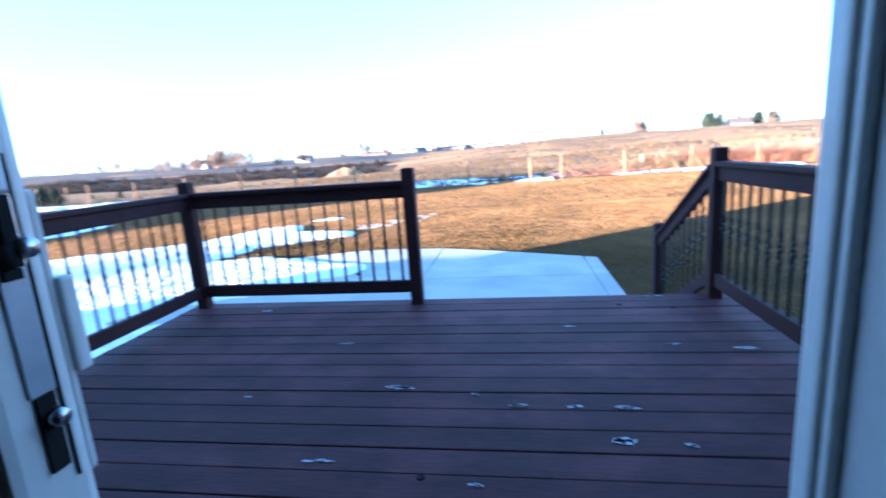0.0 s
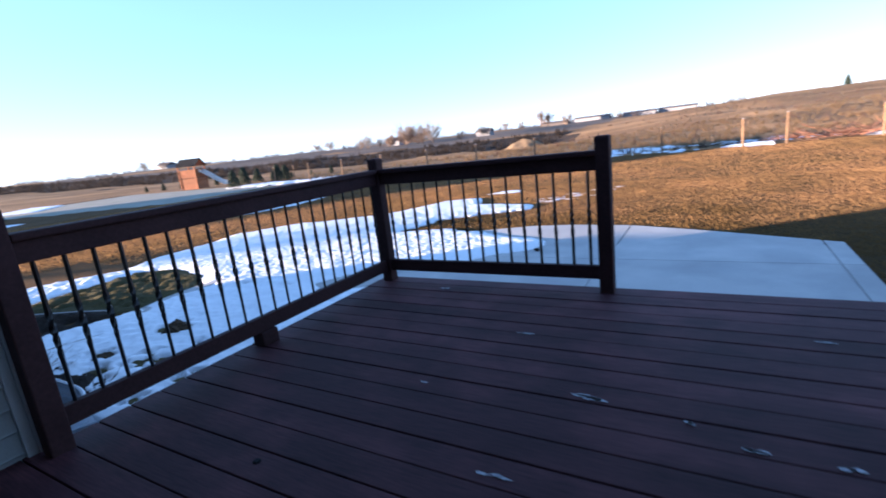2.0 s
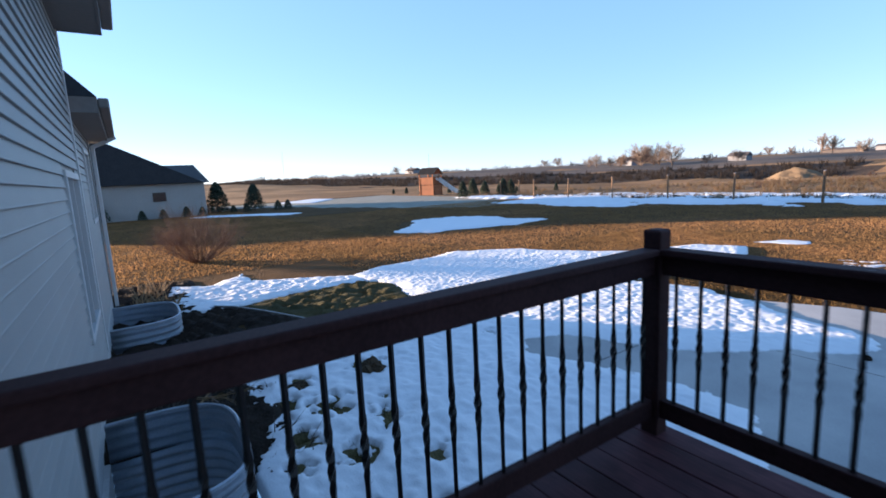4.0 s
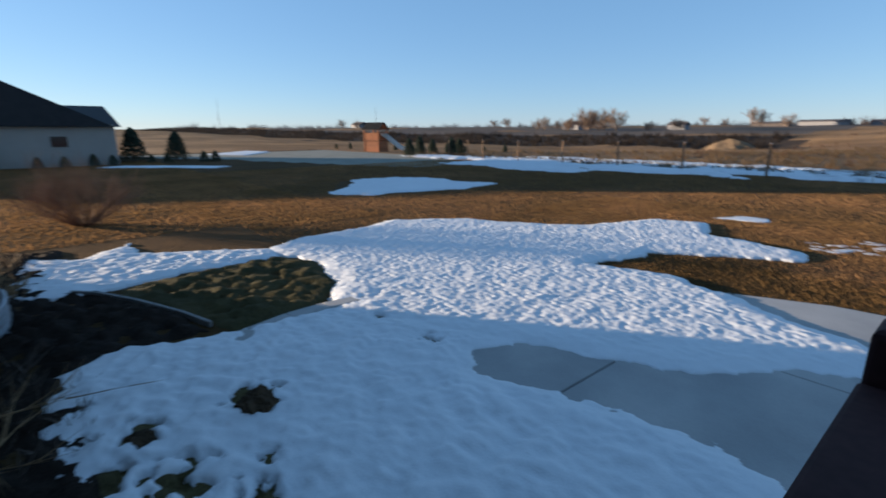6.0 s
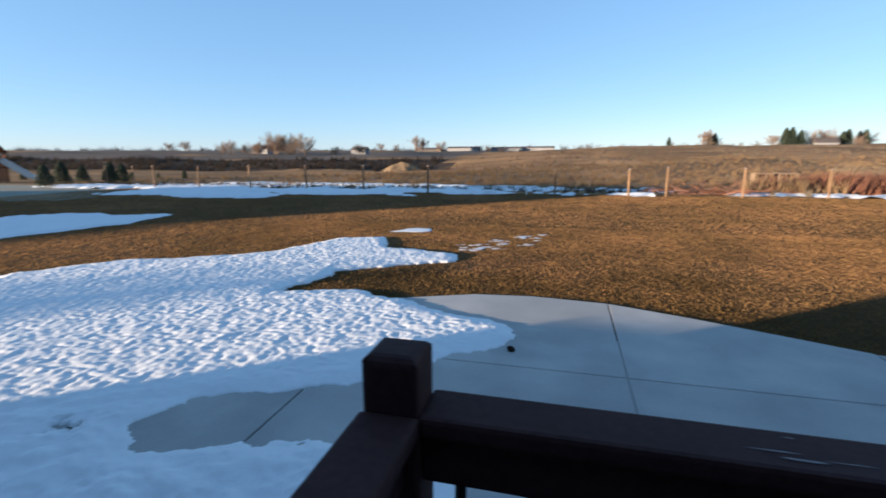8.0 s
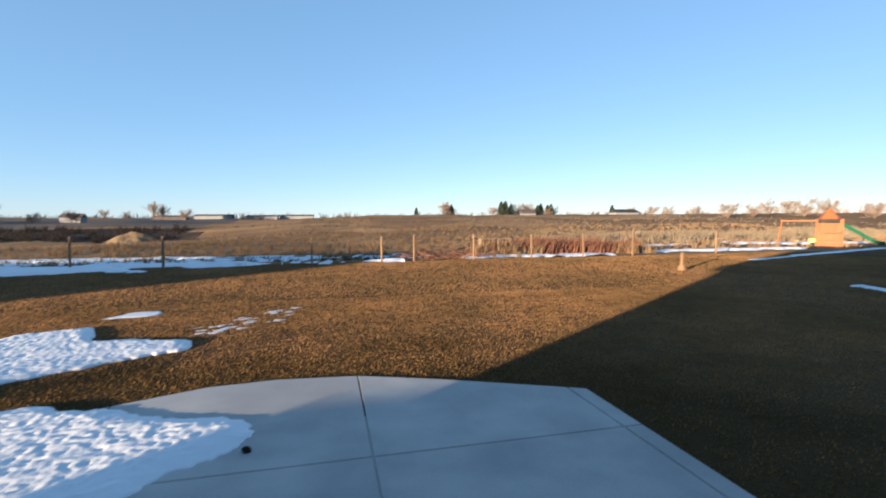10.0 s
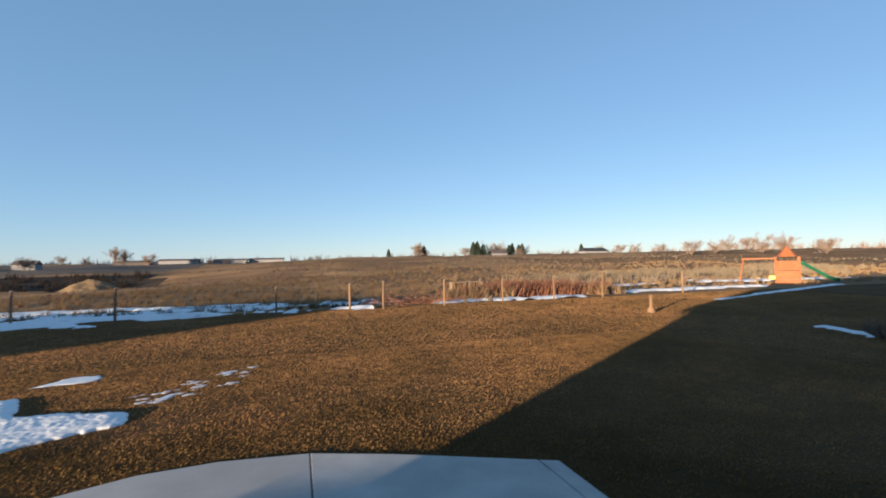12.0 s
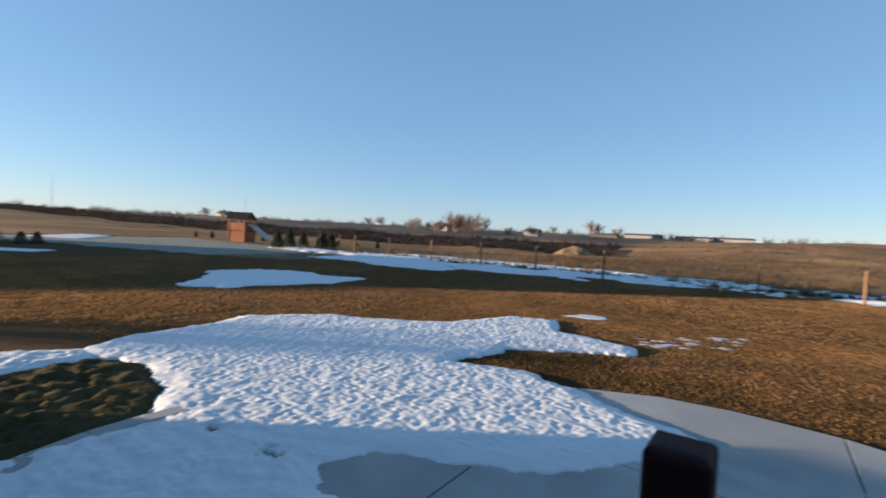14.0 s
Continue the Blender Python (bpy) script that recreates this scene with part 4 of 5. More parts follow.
ppart("lock_recess", (DX + 0.0018, YC - 0.0056, 1.0405), (DX + 0.0040, YC + 0.0030, 1.0455), M_BLACK, 0.0004)
ppart("plate_edge", (DX + 0.0003, YC + 0.0078, 0.935), (DX + 0.0012, YC + 0.0092, 1.097), M_BLACK, 0)


def lock_bit(name, y, z, r, x0, x1, material, label=""):
    part(name, rod(bmesh.new(), (DX - 1.8 + x0, y + 3.17, z), (DX - 1.8 + x1, y + 3.17, z), r, r * 0.85, 20), material, panel, label, True)


lock_bit("latch_hook", YC + 0.0052, 1.0545, 0.0056, 0.002, 0.0085, M_STEEL, "steel latch hook")
lock_bit("latch_base", YC - 0.0022, 1.0515, 0.0064, 0.002, 0.0065, M_BLACK)
lock_bit("latch_hook", YC + 0.0022, 0.971, 0.0050, 0.002, 0.0075, M_STEEL, "steel latch hook")
lock_bit("screw", YC - 0.001, 1.091, 0.0040, 0.0043, 0.0052, M_STEEL)
# flat black disc drawn in for the dark of an open hole
lock_bit("screw", YC - 0.0015, 1.1085, 0.0036, 0.0, 0.0014, M_BLACK)
ppart("pull_handle", (DX - 0.05, -3.2218, 0.93), (DX - 0.002, -3.2190, 1.08), M_VINYL, 0.003, "white vinyl pull handle")
ppart("handle_lug", (DX - 0.04, -3.2189, 0.985), (DX + 0.001, -3.2105, 1.036), M_VINYL, 0.002, "white vinyl latch lug")
# fixed leaf behind the sliding one
for nm, lo, hi, mm in (("fixed_stile", (0.931, -3.12, 0.02), (1.0, -3.085, 2.02), M_VINYL), ("fixed_stile", (1.74, -3.12, 0.02), (1.81, -3.085, 2.02), M_VINYL), ("fixed_glass", (1.001, -3.11, 0.03), (1.739, -3.1, 2.01), M_GLASS)):
    dpart(nm, lo, hi, mm, 0.003)
outlet = tagged(empty("outdoor_outlet", (0.12, Y_W + 0.02, 0.26)), "grey weatherproof outlet cover on the siding by the deck", "outlet")
part("box", abox((-0.045, 0, -0.07), (0.045, 0.045, 0.07), 0.008), M_TRIM, outlet)
part("cover", abox((-0.04, 0.0455, -0.06), (0.04, 0.085, 0.06), 0.014), M_GALV, outlet, "clear bubble cover")

# ---- room behind the door ----
for nm, lo, hi in (("floor", (-0.05, -8.0, -0.03), (5.2, -3.27, 0.0)), ("ceiling", (-0.05, -8.0, 2.45), (5.2, -3.27, 2.5)), ("wall_room_back", (-0.05, -8.1, 0.0), (5.2, -8.0, 2.45)), ("wall_room_left", (-0.1, -8.0, 0.0), (-0.02, -3.3, 2.45)), ("wall_room_right", (5.15, -8.0, 0.0), (5.25, -3.3, 2.45))):
    tagged(part(nm, abox(lo, hi), M_WOODIN if nm == "floor" else M_ROOM), "plain painted room surface indoors", "room", kind="structure")
# ---- fence ----
def fence_post(x, y, h, w, lean):
    z = float(terrain(x, y))
    ob = empty("fence_post", (x, y, z - 0.02))
    bm = bmesh.new()
    rod(bm, (0, 0, 0), (0, 0, h), w * 0.55, w * 0.5, 10)
    pole = part("pole", bm, M_POST, ob)
    part("cap", rod(bmesh.new(), (0, 0, h + 0.001), (0, 0, h + 0.035), w * 0.56, w * 0.4, 10), M_BARN, pole, "small pale cap")
    ob.rotation_euler = (lean, -lean * 0.7, 0)
    return tagged(ob, "weathered round wooden fence post at the lawn edge", "fence post", group="fence posts along the lawn")


for i, (x, y, h, w) in enumerate(((-36, 30, 1.5, 0.14), (-31.7, 28.6, 1.5, 0.14), (-27.6, 26.4, 1.55, 0.15), (-23.9, 26.4, 1.55, 0.15), (-19.8, 26.3, 1.6, 0.15), (-15.7, 26.3, 1.6, 0.16), (-11.8, 26.3, 1.6, 0.16), (-7.65, 26.2, 1.6, 0.17), (-0.33, 26.3, 1.4, 0.14), (3.49, 26.2, 1.45, 0.18), (5.34, 26.2, 1.55, 0.18), (9.05, 26.6, 1.5, 0.16), (12.9, 26.8, 1.45, 0.15), (16.6, 27.0, 1.5, 0.16), (19.7, 26.2, 1.75, 0.16), (27.4, 27.5, 1.5, 0.18))):
    fence_post(x, y, h, w * 0.66, 0.02 * math.sin(i * 1.7))
for x, y, h in ((-3.66, 26.0, 0.5), (-1.9, 26.4, 0.35), (-10.0, 26.2, 0.5)):
    ob = tagged(empty("marker_stake", (x, y, float(terrain(x, y)) - 0.02)), "short pale stake standing in the grass", "stake")
    part("stake", abox((-0.03, -0.03, 0), (0.03, 0.03, h), 0.006), M_WHITE, ob)
# low standing pipe with a wide foot on the lawn
hyd = tagged(empty("yard_hydrant", (16.6, 18.2, GROUND_Z)), "short tan pipe with a flared base on the lawn", "hydrant")
part("foot", rod(bmesh.new(), (0, 0, 0), (0, 0, 0.22), 0.20, 0.13, 12), M_POST, hyd)
part("riser", rod(bmesh.new(), (0, 0, 0.2), (0, 0, 0.75), 0.085, 0.055, 10), M_POST, hyd)
part("cap", rod(bmesh.new(), (0, 0, 0.75), (0, 0, 0.83), 0.10, 0.06, 10), M_POST, hyd)


# ---- plants ----
def twigs(verts, faces, base, direction, length, width, rng, depth, spread):
    """Recursive flat slivers, each kinked, that make bare branches."""
    d = Vector(direction).normalized()
    tip = Vector(base) + d * length
    side = d.cross(Vector((rng.uniform(-1, 1), rng.uniform(-1, 1), rng.uniform(-0.3, 0.3)))).normalized() * width
    other = d.cross(side).normalized() * width
    k = len(verts)
    b = Vector(base)
    verts += [b + side, b - side * 0.5 + other * 0.87, b - side * 0.5 - other * 0.87, tip]
    faces += [(k, k + 1, k + 3), (k + 1, k + 2, k + 3), (k + 2, k, k + 3)]
    if depth > 0:
        n = rng.randint(3, 4)
        for i in range(n):
            s = rng.uniform(0.35, 0.95)
            nd = d + Vector((rng.uniform(-1, 1), rng.uniform(-1, 1), rng.uniform(-0.25, 0.75))) * spread
            twigs(verts, faces, b + d * length * s, nd, length * rng.uniform(0.45, 0.7), width * 0.55, rng, depth - 1, spread)


def bare_tree(seed, h, slim=1.0, twig=None):
    rng = random.Random(seed)
    ob = empty("bare_tree")
    bm = bmesh.new()
    pts = [Vector((0, 0, -0.3))]
    for i in range(4):
        pts.append(pts[-1] + Vector((rng.uniform(-0.03, 0.03) * h, rng.uniform(-0.03, 0.03) * h, h * 0.10)))
    for i, (a, b) in enumerate(zip(pts, pts[1:])):
        rod(bm, a, b, h * 0.028 * (1 - i * 0.17), h * 0.028 * (0.83 - i * 0.17), 7)
    part("trunk", bm, M_BARK, ob)
    v, f = [], []
    for i in range(34):
        p = pts[rng.randint(1, 4)]
        a = rng.uniform(0, 6.28)
        twigs(v, f, p, (math.cos(a) * 0.8 * slim, math.sin(a) * 0.8 * slim, rng.uniform(0.0, 1.15)), h * rng.uniform(0.2, 0.38), h * 0.014, rng, 4, 0.7 * (0.4 + 0.6 * slim))
    raw("crown", v, f, twig or M_TWIG, ob)
    return ob


def conifer(seed, h, w):
    rng = random.Random(seed)
    ob = empty("conifer")
    part("trunk", rod(bmesh.new(), (0, 0, -0.1), (0, 0, h * 0.9), h * 0.03, h * 0.006, 7), M_BARK, ob)
    v, f = [], []
    for i in range(1800):
        u = rng.random() ** 0.8
        z = h * (0.06 + 0.94 * u)
        r = w * 0.5 * (1 - u) ** 0.62 * rng.uniform(0.35, 1.12) + 0.02
        a = rng.uniform(0, 6.283)
        p = Vector((r * math.cos(a), r * math.sin(a), z))
        s = h * rng.uniform(0.03, 0.055)
        a2 = a + rng.uniform(-1.4, 1.4)
        d = Vector((math.cos(a2), math.sin(a2), rng.uniform(-0.9, 0.5))) * s
        t = Vector((-math.sin(a2), math.cos(a2), rng.uniform(-0.8, 0.8))) * s * 0.6
        k = len(v)
        v += [p - d * 0.5 + t, p - d * 0.5 - t, p + d, p + Vector((0, 0, s * 0.4))]
        f += [(k, k + 1, k + 2), (k, k + 2, k + 3), (k + 1, k + 3, k + 2)]
    raw("crown", v, f, M_CONIFER, ob)
    return ob


def stand(make, label, cat, group, spots, **kw):
    """Plants copies of a few parents at (x, y, scale, turn)."""
    parents = [make(s) for s in range(3)]
    for i, (x, y, sc) in enumerate(spots):
        pr = parents[i % 3]
        m = Matrix.Translation((x, y, float(terrain(x, y)) - 0.05)) @ Matrix.Rotation(i * 1.9, 4, "Z")
        if i < 3:
            ob = pr
            ob.matrix_basis = m
        else:
            ob = copy_thing(pr, m)
        ob.scale = (sc, sc, sc)
        tagged(ob, label, cat, group)
    for j in range(len(spots), 3):
        for o in (*parents[j].children_recursive, parents[j]):
            bpy.data.objects.remove(o)


stand(lambda s: bare_tree(s, 10.3), "bare leafless deciduous tree on the far plain", "tree", "bare trees on the plain", [(-133, 200, 1.25), (-128, 203, 1.38), (-138, 206, 1.19), (-118, 200, 1.19), (-124, 201, 1.00), (-161, 204, 0.88), (-168, 206, 0.69), (-146, 203, 0.75), (-157, 210, 0.62), (-142, 198, 0.81), (-110, 214, 0.62), (-104, 230, 0.69), (-99, 222, 0.50), (-79, 300, 0.94), (-128, 320, 0.69), (-120, 330, 0.56), (-240, 260, 0.88), (-262, 270, 0.75), (-330, 190, 0.75), (-345, 185, 0.88)])
stand(lambda s: bare_tree(s + 10, 11.0, 0.4), "tall narrow leafless poplar", "tree", "poplars", [(-96, 300, 1.02), (-92, 303, 0.90), (62, 250, 0.90), (64, 252, 0.84), (70, 262, 0.60)])
stand(lambda s: bare_tree(s + 20, 8.0), "bare tree behind the hill crest", "tree", "bare trees on the hill", [(95, 262, 1.05), (112, 268, 1.42), (120, 270, 1.50), (124, 274, 1.20), (142, 280, 1.20), (215, 300, 1.20), (232, 300, 1.35), (246, 300, 1.27), (262, 290, 1.35), (150, 150, 1.15), (175, 140, 1.2), (200, 150, 1.4), (195, 130, 1.2), (186, 165, 1.1), (160, 148, 0.9), (226, 190, 1.3), (130, 262, 0.90)])
stand(lambda s: conifer(s, 6.0, 3.6), "dark green conifer on the hill crest", "tree", "conifers on the hill", [(67, 258, 1.12), (69, 259, 1.20), (47, 250, 0.75), (100, 262, 1.42), (103, 263, 1.50), (107, 264, 1.27), (126, 268, 1.20), (129, 270, 1.35), (136, 275, 1.20), (139, 276, 1.35), (196, 296, 1.35)])
stand(lambda s: conifer(s + 5, 1.7, 1.2), "small dark evergreen on the lawn", "tree", "small evergreens on the lawn", [(-36.0, 25.2, 1.0), (-38.6, 28.4, 1.1), (-41.5, 32.4, 1.0), (-36.4, 30.7, 1.1), (-37.1, 32.4, 1.05)])
stand(lambda s: conifer(s + 8, 1.0, 0.6), "low evergreen in a windbreak row", "shrub", "windbreak row", [(-66 + i * 2.6, 33.5 + i * 0.9, 0.85 + 0.2 * math.sin(i * 2)) for i in range(11)])
stand(lambda s: conifer(s + 11, 3.2, 2.6), "round dark evergreen by the neighbouring house", "tree", "evergreens by the neighbouring house", [(-46.5, 4.9, 0.85), (-45, 7.8, 0.75)])
stand(lambda s: conifer(s + 14, 1.0, 0.9), "clipped dark shrub by the neighbouring house", "shrub", "shrubs by the neighbouring house", [(-43, 5.6, 0.7), (-42.5, 6.6, 0.8), (-41.5, 9.0, 0.9), (-41.3, 9.8, 0.9), (-41, 1.8, 0.9), (-41, 0.2, 0.8), (-41, -1.2, 0.8), (-40.9, 2.9, 0.8), (-41, -4.2, 2.2)])

# bare shrub at the bed's end
rng0 = random.Random(77)
sv, sf = [], []
for i in range(150):
    a, u = rng0.uniform(0, 6.283), rng0.random() ** 0.7
    twigs(sv, sf, (0.14 * math.cos(a), 0.14 * math.sin(a), 0), (math.cos(a) * u * 1.25, math.sin(a) * u * 1.25, 1.0 - 0.35 * u), rng0.uniform(0.7, 1.0), 0.007, rng0, 3, 0.5)
shrub = raw("bare_shrub", sv, sf, M_SHRUB)
shrub.location = (-14.6, -0.45, GROUND_Z)
shrub.scale = (1.15, 1.15, 1.12)
tagged(shrub, "round leafless tan twiggy shrub at the bed's end", "shrub")


sv, sf = [], []
for i in range(60):
    a, u = rng0.uniform(0, 6.283), rng0.random() ** 0.7
    twigs(sv, sf, (0.3 * math.cos(a), 0.2 * math.sin(a), 0), (math.cos(a) * u * 1.5, math.sin(a) * u * 1.3, 0.9 - 0.4 * u), rng0.uniform(0.35, 0.6), 0.012, rng0, 2, 0.6)
shrub = raw("low_shrub", sv, sf, M_BARK)
shrub.location = (17.7, 9.5, GROUND_Z)
tagged(shrub, "low dark leafless shrub on the shaded lawn", "shrub")


def scatter(name, n, area, hmin, hmax, material, seed, blades, label, spread=0.5, avoid=None):
    """One object of many weed or sage clumps, each a spray of slivers."""
    rng = random.Random(seed)
    v, f = [], []
    while n > 0:
        x, y = area(rng)
        if avoid and avoid(x, y):
            n -= 1
            continue
        z = float(terrain(x, y)) - 0.03
        h = rng.uniform(hmin, hmax)
        for _ in range(blades):
            a = rng.uniform(0, 6.283)
            o = Vector((x + rng.uniform(-1, 1) * h * 0.3, y + rng.uniform(-1, 1) * h * 0.3, z))
            tip = o + Vector((math.cos(a) * h * spread * rng.random(), math.sin(a) * h * spread * rng.random(), h * rng.uniform(0.5, 1)))
            w = h * rng.uniform(0.035, 0.07)
            k = len(v)
            v += [o + Vector((w, 0, 0)), o + Vector((-w * 0.5, w * 0.86, 0)), o + Vector((-w * 0.5, -w * 0.86, 0)), tip]
            f += [(k, k + 1, k + 3), (k + 1, k + 2, k + 3), (k + 2, k, k + 3)]
        n -= 1
    return tagged(raw(name, v, f, material), label, "weeds", kind="stuff")


scatter("sagebrush", 520, lambda r: (r.uniform(-40, 14), 27.6 + r.random() ** 1.2 * 8), 0.15, 0.48, M_SAGE, 1, 14, "dark brushy weeds along the fence")
scatter("dark_weeds", 420, lambda r: (r.uniform(-38, 12), 28.2 + r.random() * 2.6), 0.15, 0.42, M_BANK, 11, 14, "dark matted weeds among the fence snow", 0.9)
scatter("tuft_blades", 900, lambda r: (lambda h: (h[0] + r.gauss(0, h[2] * 0.55), h[1] + r.gauss(0, h[2] * 0.5)))(r.choice([h for h in HOLES if h[2] > 0.11])), 0.04, 0.11, M_MOSS, 12, 7, "grass blades poking through the snow", 1.2)
scatter("island_blades", 2600, lambda r: (r.uniform(-8.3, -5.4), r.uniform(-0.6, 2.3)), 0.05, 0.12, M_MOSS, 24, 7, "greening grass blades on the island in the snow", 1.1, lambda x, y: float(sdist(np.array([x]), np.array([y]), ISLAND)[0]) < 0.08)
scatter("dry_weeds", 1600, lambda r: (r.uniform(-45, 60), 31 + r.random() ** 1.6 * 60), 0.25, 0.6, M_STRAW, 2, 10, "straw-coloured weeds over the field")
scatter("sagebrush", 2000, lambda r: (r.uniform(-10, 150), 40 + r.random() * 130), 0.25, 0.65, M_SAGE, 3, 12, "sagebrush dotted over the rising field")
scatter("field_tufts", 2600, lambda r: (lambda x: (x, 34 + r.random() ** 1.3 * 62 + 0.1 * abs(x)))(r.uniform(-20, 105)), 0.3, 0.75, M_STRAW, 21, 13, "straw tussocks standing on the rising field", 0.75)
scatter("dark_sage", 900, lambda r: (r.uniform(-30, 110), 40 + r.random() ** 1.2 * 110), 0.3, 0.7, M_SHRUB, 22, 12, "brown low brush dotted over the field", 0.8)
scatter("scrub_belt", 900, lambda r: (lambda u: (26 + 60 * u + r.gauss(0, 2), 44 + 14 * u + r.gauss(0, 3.5)))(r.random()), 0.7, 1.5, M_SAGE, 23, 15, "tall dry scrub behind the playset", 0.6)
scatter("red_brush", 260, lambda r: (r.gauss(17, 2.6), 31 + r.uniform(-1.4, 1.4)), 0.7, 1.5, M_TWIGRED, 4, 18, "reddish bare brush thicket behind the fence", 0.6)
scatter("dead_reeds", 70, lambda r: (r.choice((r.gauss(21.5, 1.2), r.gauss(12, 1.4))), 30 + r.uniform(-1.2, 1.2)), 0.6, 1.3, M_STRAW, 5, 16, "tall dead reeds behind the fence")
scatter("dark_brush", 2400, lambda r: (lambda x: (x, 124 + 0.12 * x + r.uniform(-9, 13)))(r.uniform(-480, -34)), 0.8, 2.2, M_BANK, 6, 9, "dark scrub on the embankment")
scatter("dead_stems", 110, lambda r: (r.uniform(-5.8, -1.6), r.uniform(-2.4, -1.0)), 0.06, 0.3, M_BARK, 8, 5, "dry plant stems in the mulch bed", 1.2, lambda x, y: any(a - 0.1 < x < b + 0.1 and c < y < d + 0.1 for a, b, c, d in WELLS))
scatter("dead_stems", 40, lambda r: (r.uniform(-11, -8.3), r.uniform(-2.2, -1.6)), 0.2, 0.5, M_STRAW, 9, 6, "dry plant stems in the mulch bed", 1.0)


def lawn_blades(n, x0, x1, y0, y1, seed, hmax, wide, label, clear_near=True):
    """Short dry blades standing over the lawn in loose tufts, one joined sheet."""
    rg = np.random.default_rng(seed)
    x, y = rg.uniform(x0, x1, n), rg.uniform(y0, y1, n)
    tuft = 0.5 + 0.5 * np.sin(x * 5.1 + 2 * np.sin(y * 3.7)) * np.sin(y * 4.3 + 2 * np.sin(x * 2.9))
    ok = rg.random(n) < 0.8 + 0.2 * tuft
    x, y, tuft = x[ok], y[ok], tuft[ok]
    ok = y < 27.0
    if clear_near:
        for poly in (PATIO, SNOW_FIELD, SNOW_PATIO, SNOW_NEAR, SNOW_ARM):
            ok &= sdist(x, y, poly) < (-0.02 if poly is PATIO else 0.09)
    ok &= (sdist(x, y, [(-20, 9.4), (-19.8, 12.6), (-16, 13.6), (-14.2, 14.2), (-13.9, 11.8), (-14.6, 8), (-16, 6.9)]) < 0.1) & ~((x < -5) & (y < 2.5) & (x > -12)) & (y > np.where(x > 4.1, -3.6, np.where(x < -12, -99.0, 0.4)))
    ok &= sdist(x, y, [(-4.7, 12.2), (-4.3, 13.0), (-3.7, 13.1), (-3.6, 12.5), (-4.1, 12.3)]) < -0.05
    x, y, tuft = x[ok], y[ok], tuft[ok]
    z = terrain(x, y) - 0.008
    a, h = rg.uniform(0, 6.283, len(x)), rg.uniform(0.4, 1, len(x)) * hmax * (0.88 + 0.2 * tuft)
    w = h * wide
    lean = rg.uniform(-0.6, 0.6, (2, len(x))) * h
    v = np.empty((len(x), 3, 3), np.float32)
    v[:, 0] = np.stack([x + w * np.cos(a), y + w * np.sin(a), z], -1)
    v[:, 1] = np.stack([x - w * np.cos(a), y - w * np.sin(a), z], -1)
    v[:, 2] = np.stack([x + lean[0], y + lean[1], z + h], -1)
    k = len(x)
    me = bpy.data.meshes.new("grass_blades")
    me.vertices.add(k * 3)
    me.vertices.foreach_set("co", v.ravel())
    me.loops.add(k * 3)
    me.loops.foreach_set("vertex_index", np.arange(k * 3, dtype=np.int32))
    me.polygons.add(k)
    me.polygons.foreach_set("loop_start", np.arange(0, k * 3, 3, dtype=np.int32))
    me.update(calc_edges=True)
    me.materials.append(M_BLADE)
    return tagged(new("grass_blades", me), label, "grass", kind="stuff")


lawn_blades(950000, -9, 13, 4.5, 14, 1, 0.025, 0.28, "short dormant lawn grass")
lawn_blades(800000, -30, 34, 2.0, 27.0, 2, 0.042, 0.5, "short dormant lawn grass")
lawn_blades(200000, -45, -11, -12, 6, 3, 0.055, 0.5, "short dormant lawn grass", False)

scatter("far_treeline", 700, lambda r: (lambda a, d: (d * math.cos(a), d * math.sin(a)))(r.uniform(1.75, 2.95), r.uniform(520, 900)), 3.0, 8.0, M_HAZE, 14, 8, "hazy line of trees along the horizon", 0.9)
scatter("far_treeline", 260, lambda r: (lambda a, d: (d * math.cos(a), d * math.sin(a)))(r.uniform(0.35, 1.75), r.uniform(330, 420)), 2.5, 6.0, M_TWIG, 15, 9, "bare trees behind the hill crest", 0.7)

# matted grass hummock standing out of the snow
for hx, hy, hr, hh in ((-3.6, 0.02, 0.165, 0.13), (-3.72, -0.8, 0.11, 0.06)):
    bm = bmesh.new()
    bmesh.ops.create_icosphere(bm, subdivisions=4, radius=1.0)
    for vtx in bm.verts:
        q = 1 + 0.28 * noise.fractal(vtx.co * 2.2 + Vector((hx, hy, 0)), 1.0, 2.0, 3) + 0.16 * noise.fractal(vtx.co * 9, 1.0, 2.0, 2)
        vtx.co = (vtx.co.x * hr * 1.2 * q, vtx.co.y * hr * q, vtx.co.z * hh * q)
    hum = part("grass_hummock", bm, M_THATCH)
    hum.location = (hx, hy, GROUND_Z + 0.02)
    tagged(hum, "matted brown grass hummock standing out of the snow", "grass tuft", group="hummocks in the snow")
# dry branches left on the mulch
rngb = random.Random(9)
for bx, by, turn, ln in ((-4.5, -2.1, 0.5, 0.9), (-4.75, -1.8, 1.3, 0.7), (-3.9, -1.75, 2.6, 0.8), (-5.5, -1.7, 0.1, 0.8)):
    v, f = [], []
    twigs(v, f, (0, 0, 0), (math.cos(turn), math.sin(turn), 0.10), ln, 0.013, rngb, 2, 0.5)
    v = [(p[0], p[1], max(p[2], -0.01)) for p in v]
    br = raw("fallen_branch", v, f, M_STRAW)
    br.location = (bx, by, GROUND_Z + 0.065)
    tagged(br, "dry pale branch lying on the mulch bed", "branch", group="fallen branches")

# dark stone at the tip of the patio snow
bm = bmesh.new()
bmesh.ops.create_icosphere(bm, subdivisions=2, radius=0.05)
for vtx in bm.verts:
    vtx.co *= 1 + 0.5 * noise.fractal(vtx.co * 14, 1.0, 2.0, 2)
    vtx.co.z *= 0.6
rock = part("stone", bm, M_MULCH, smooth=True)
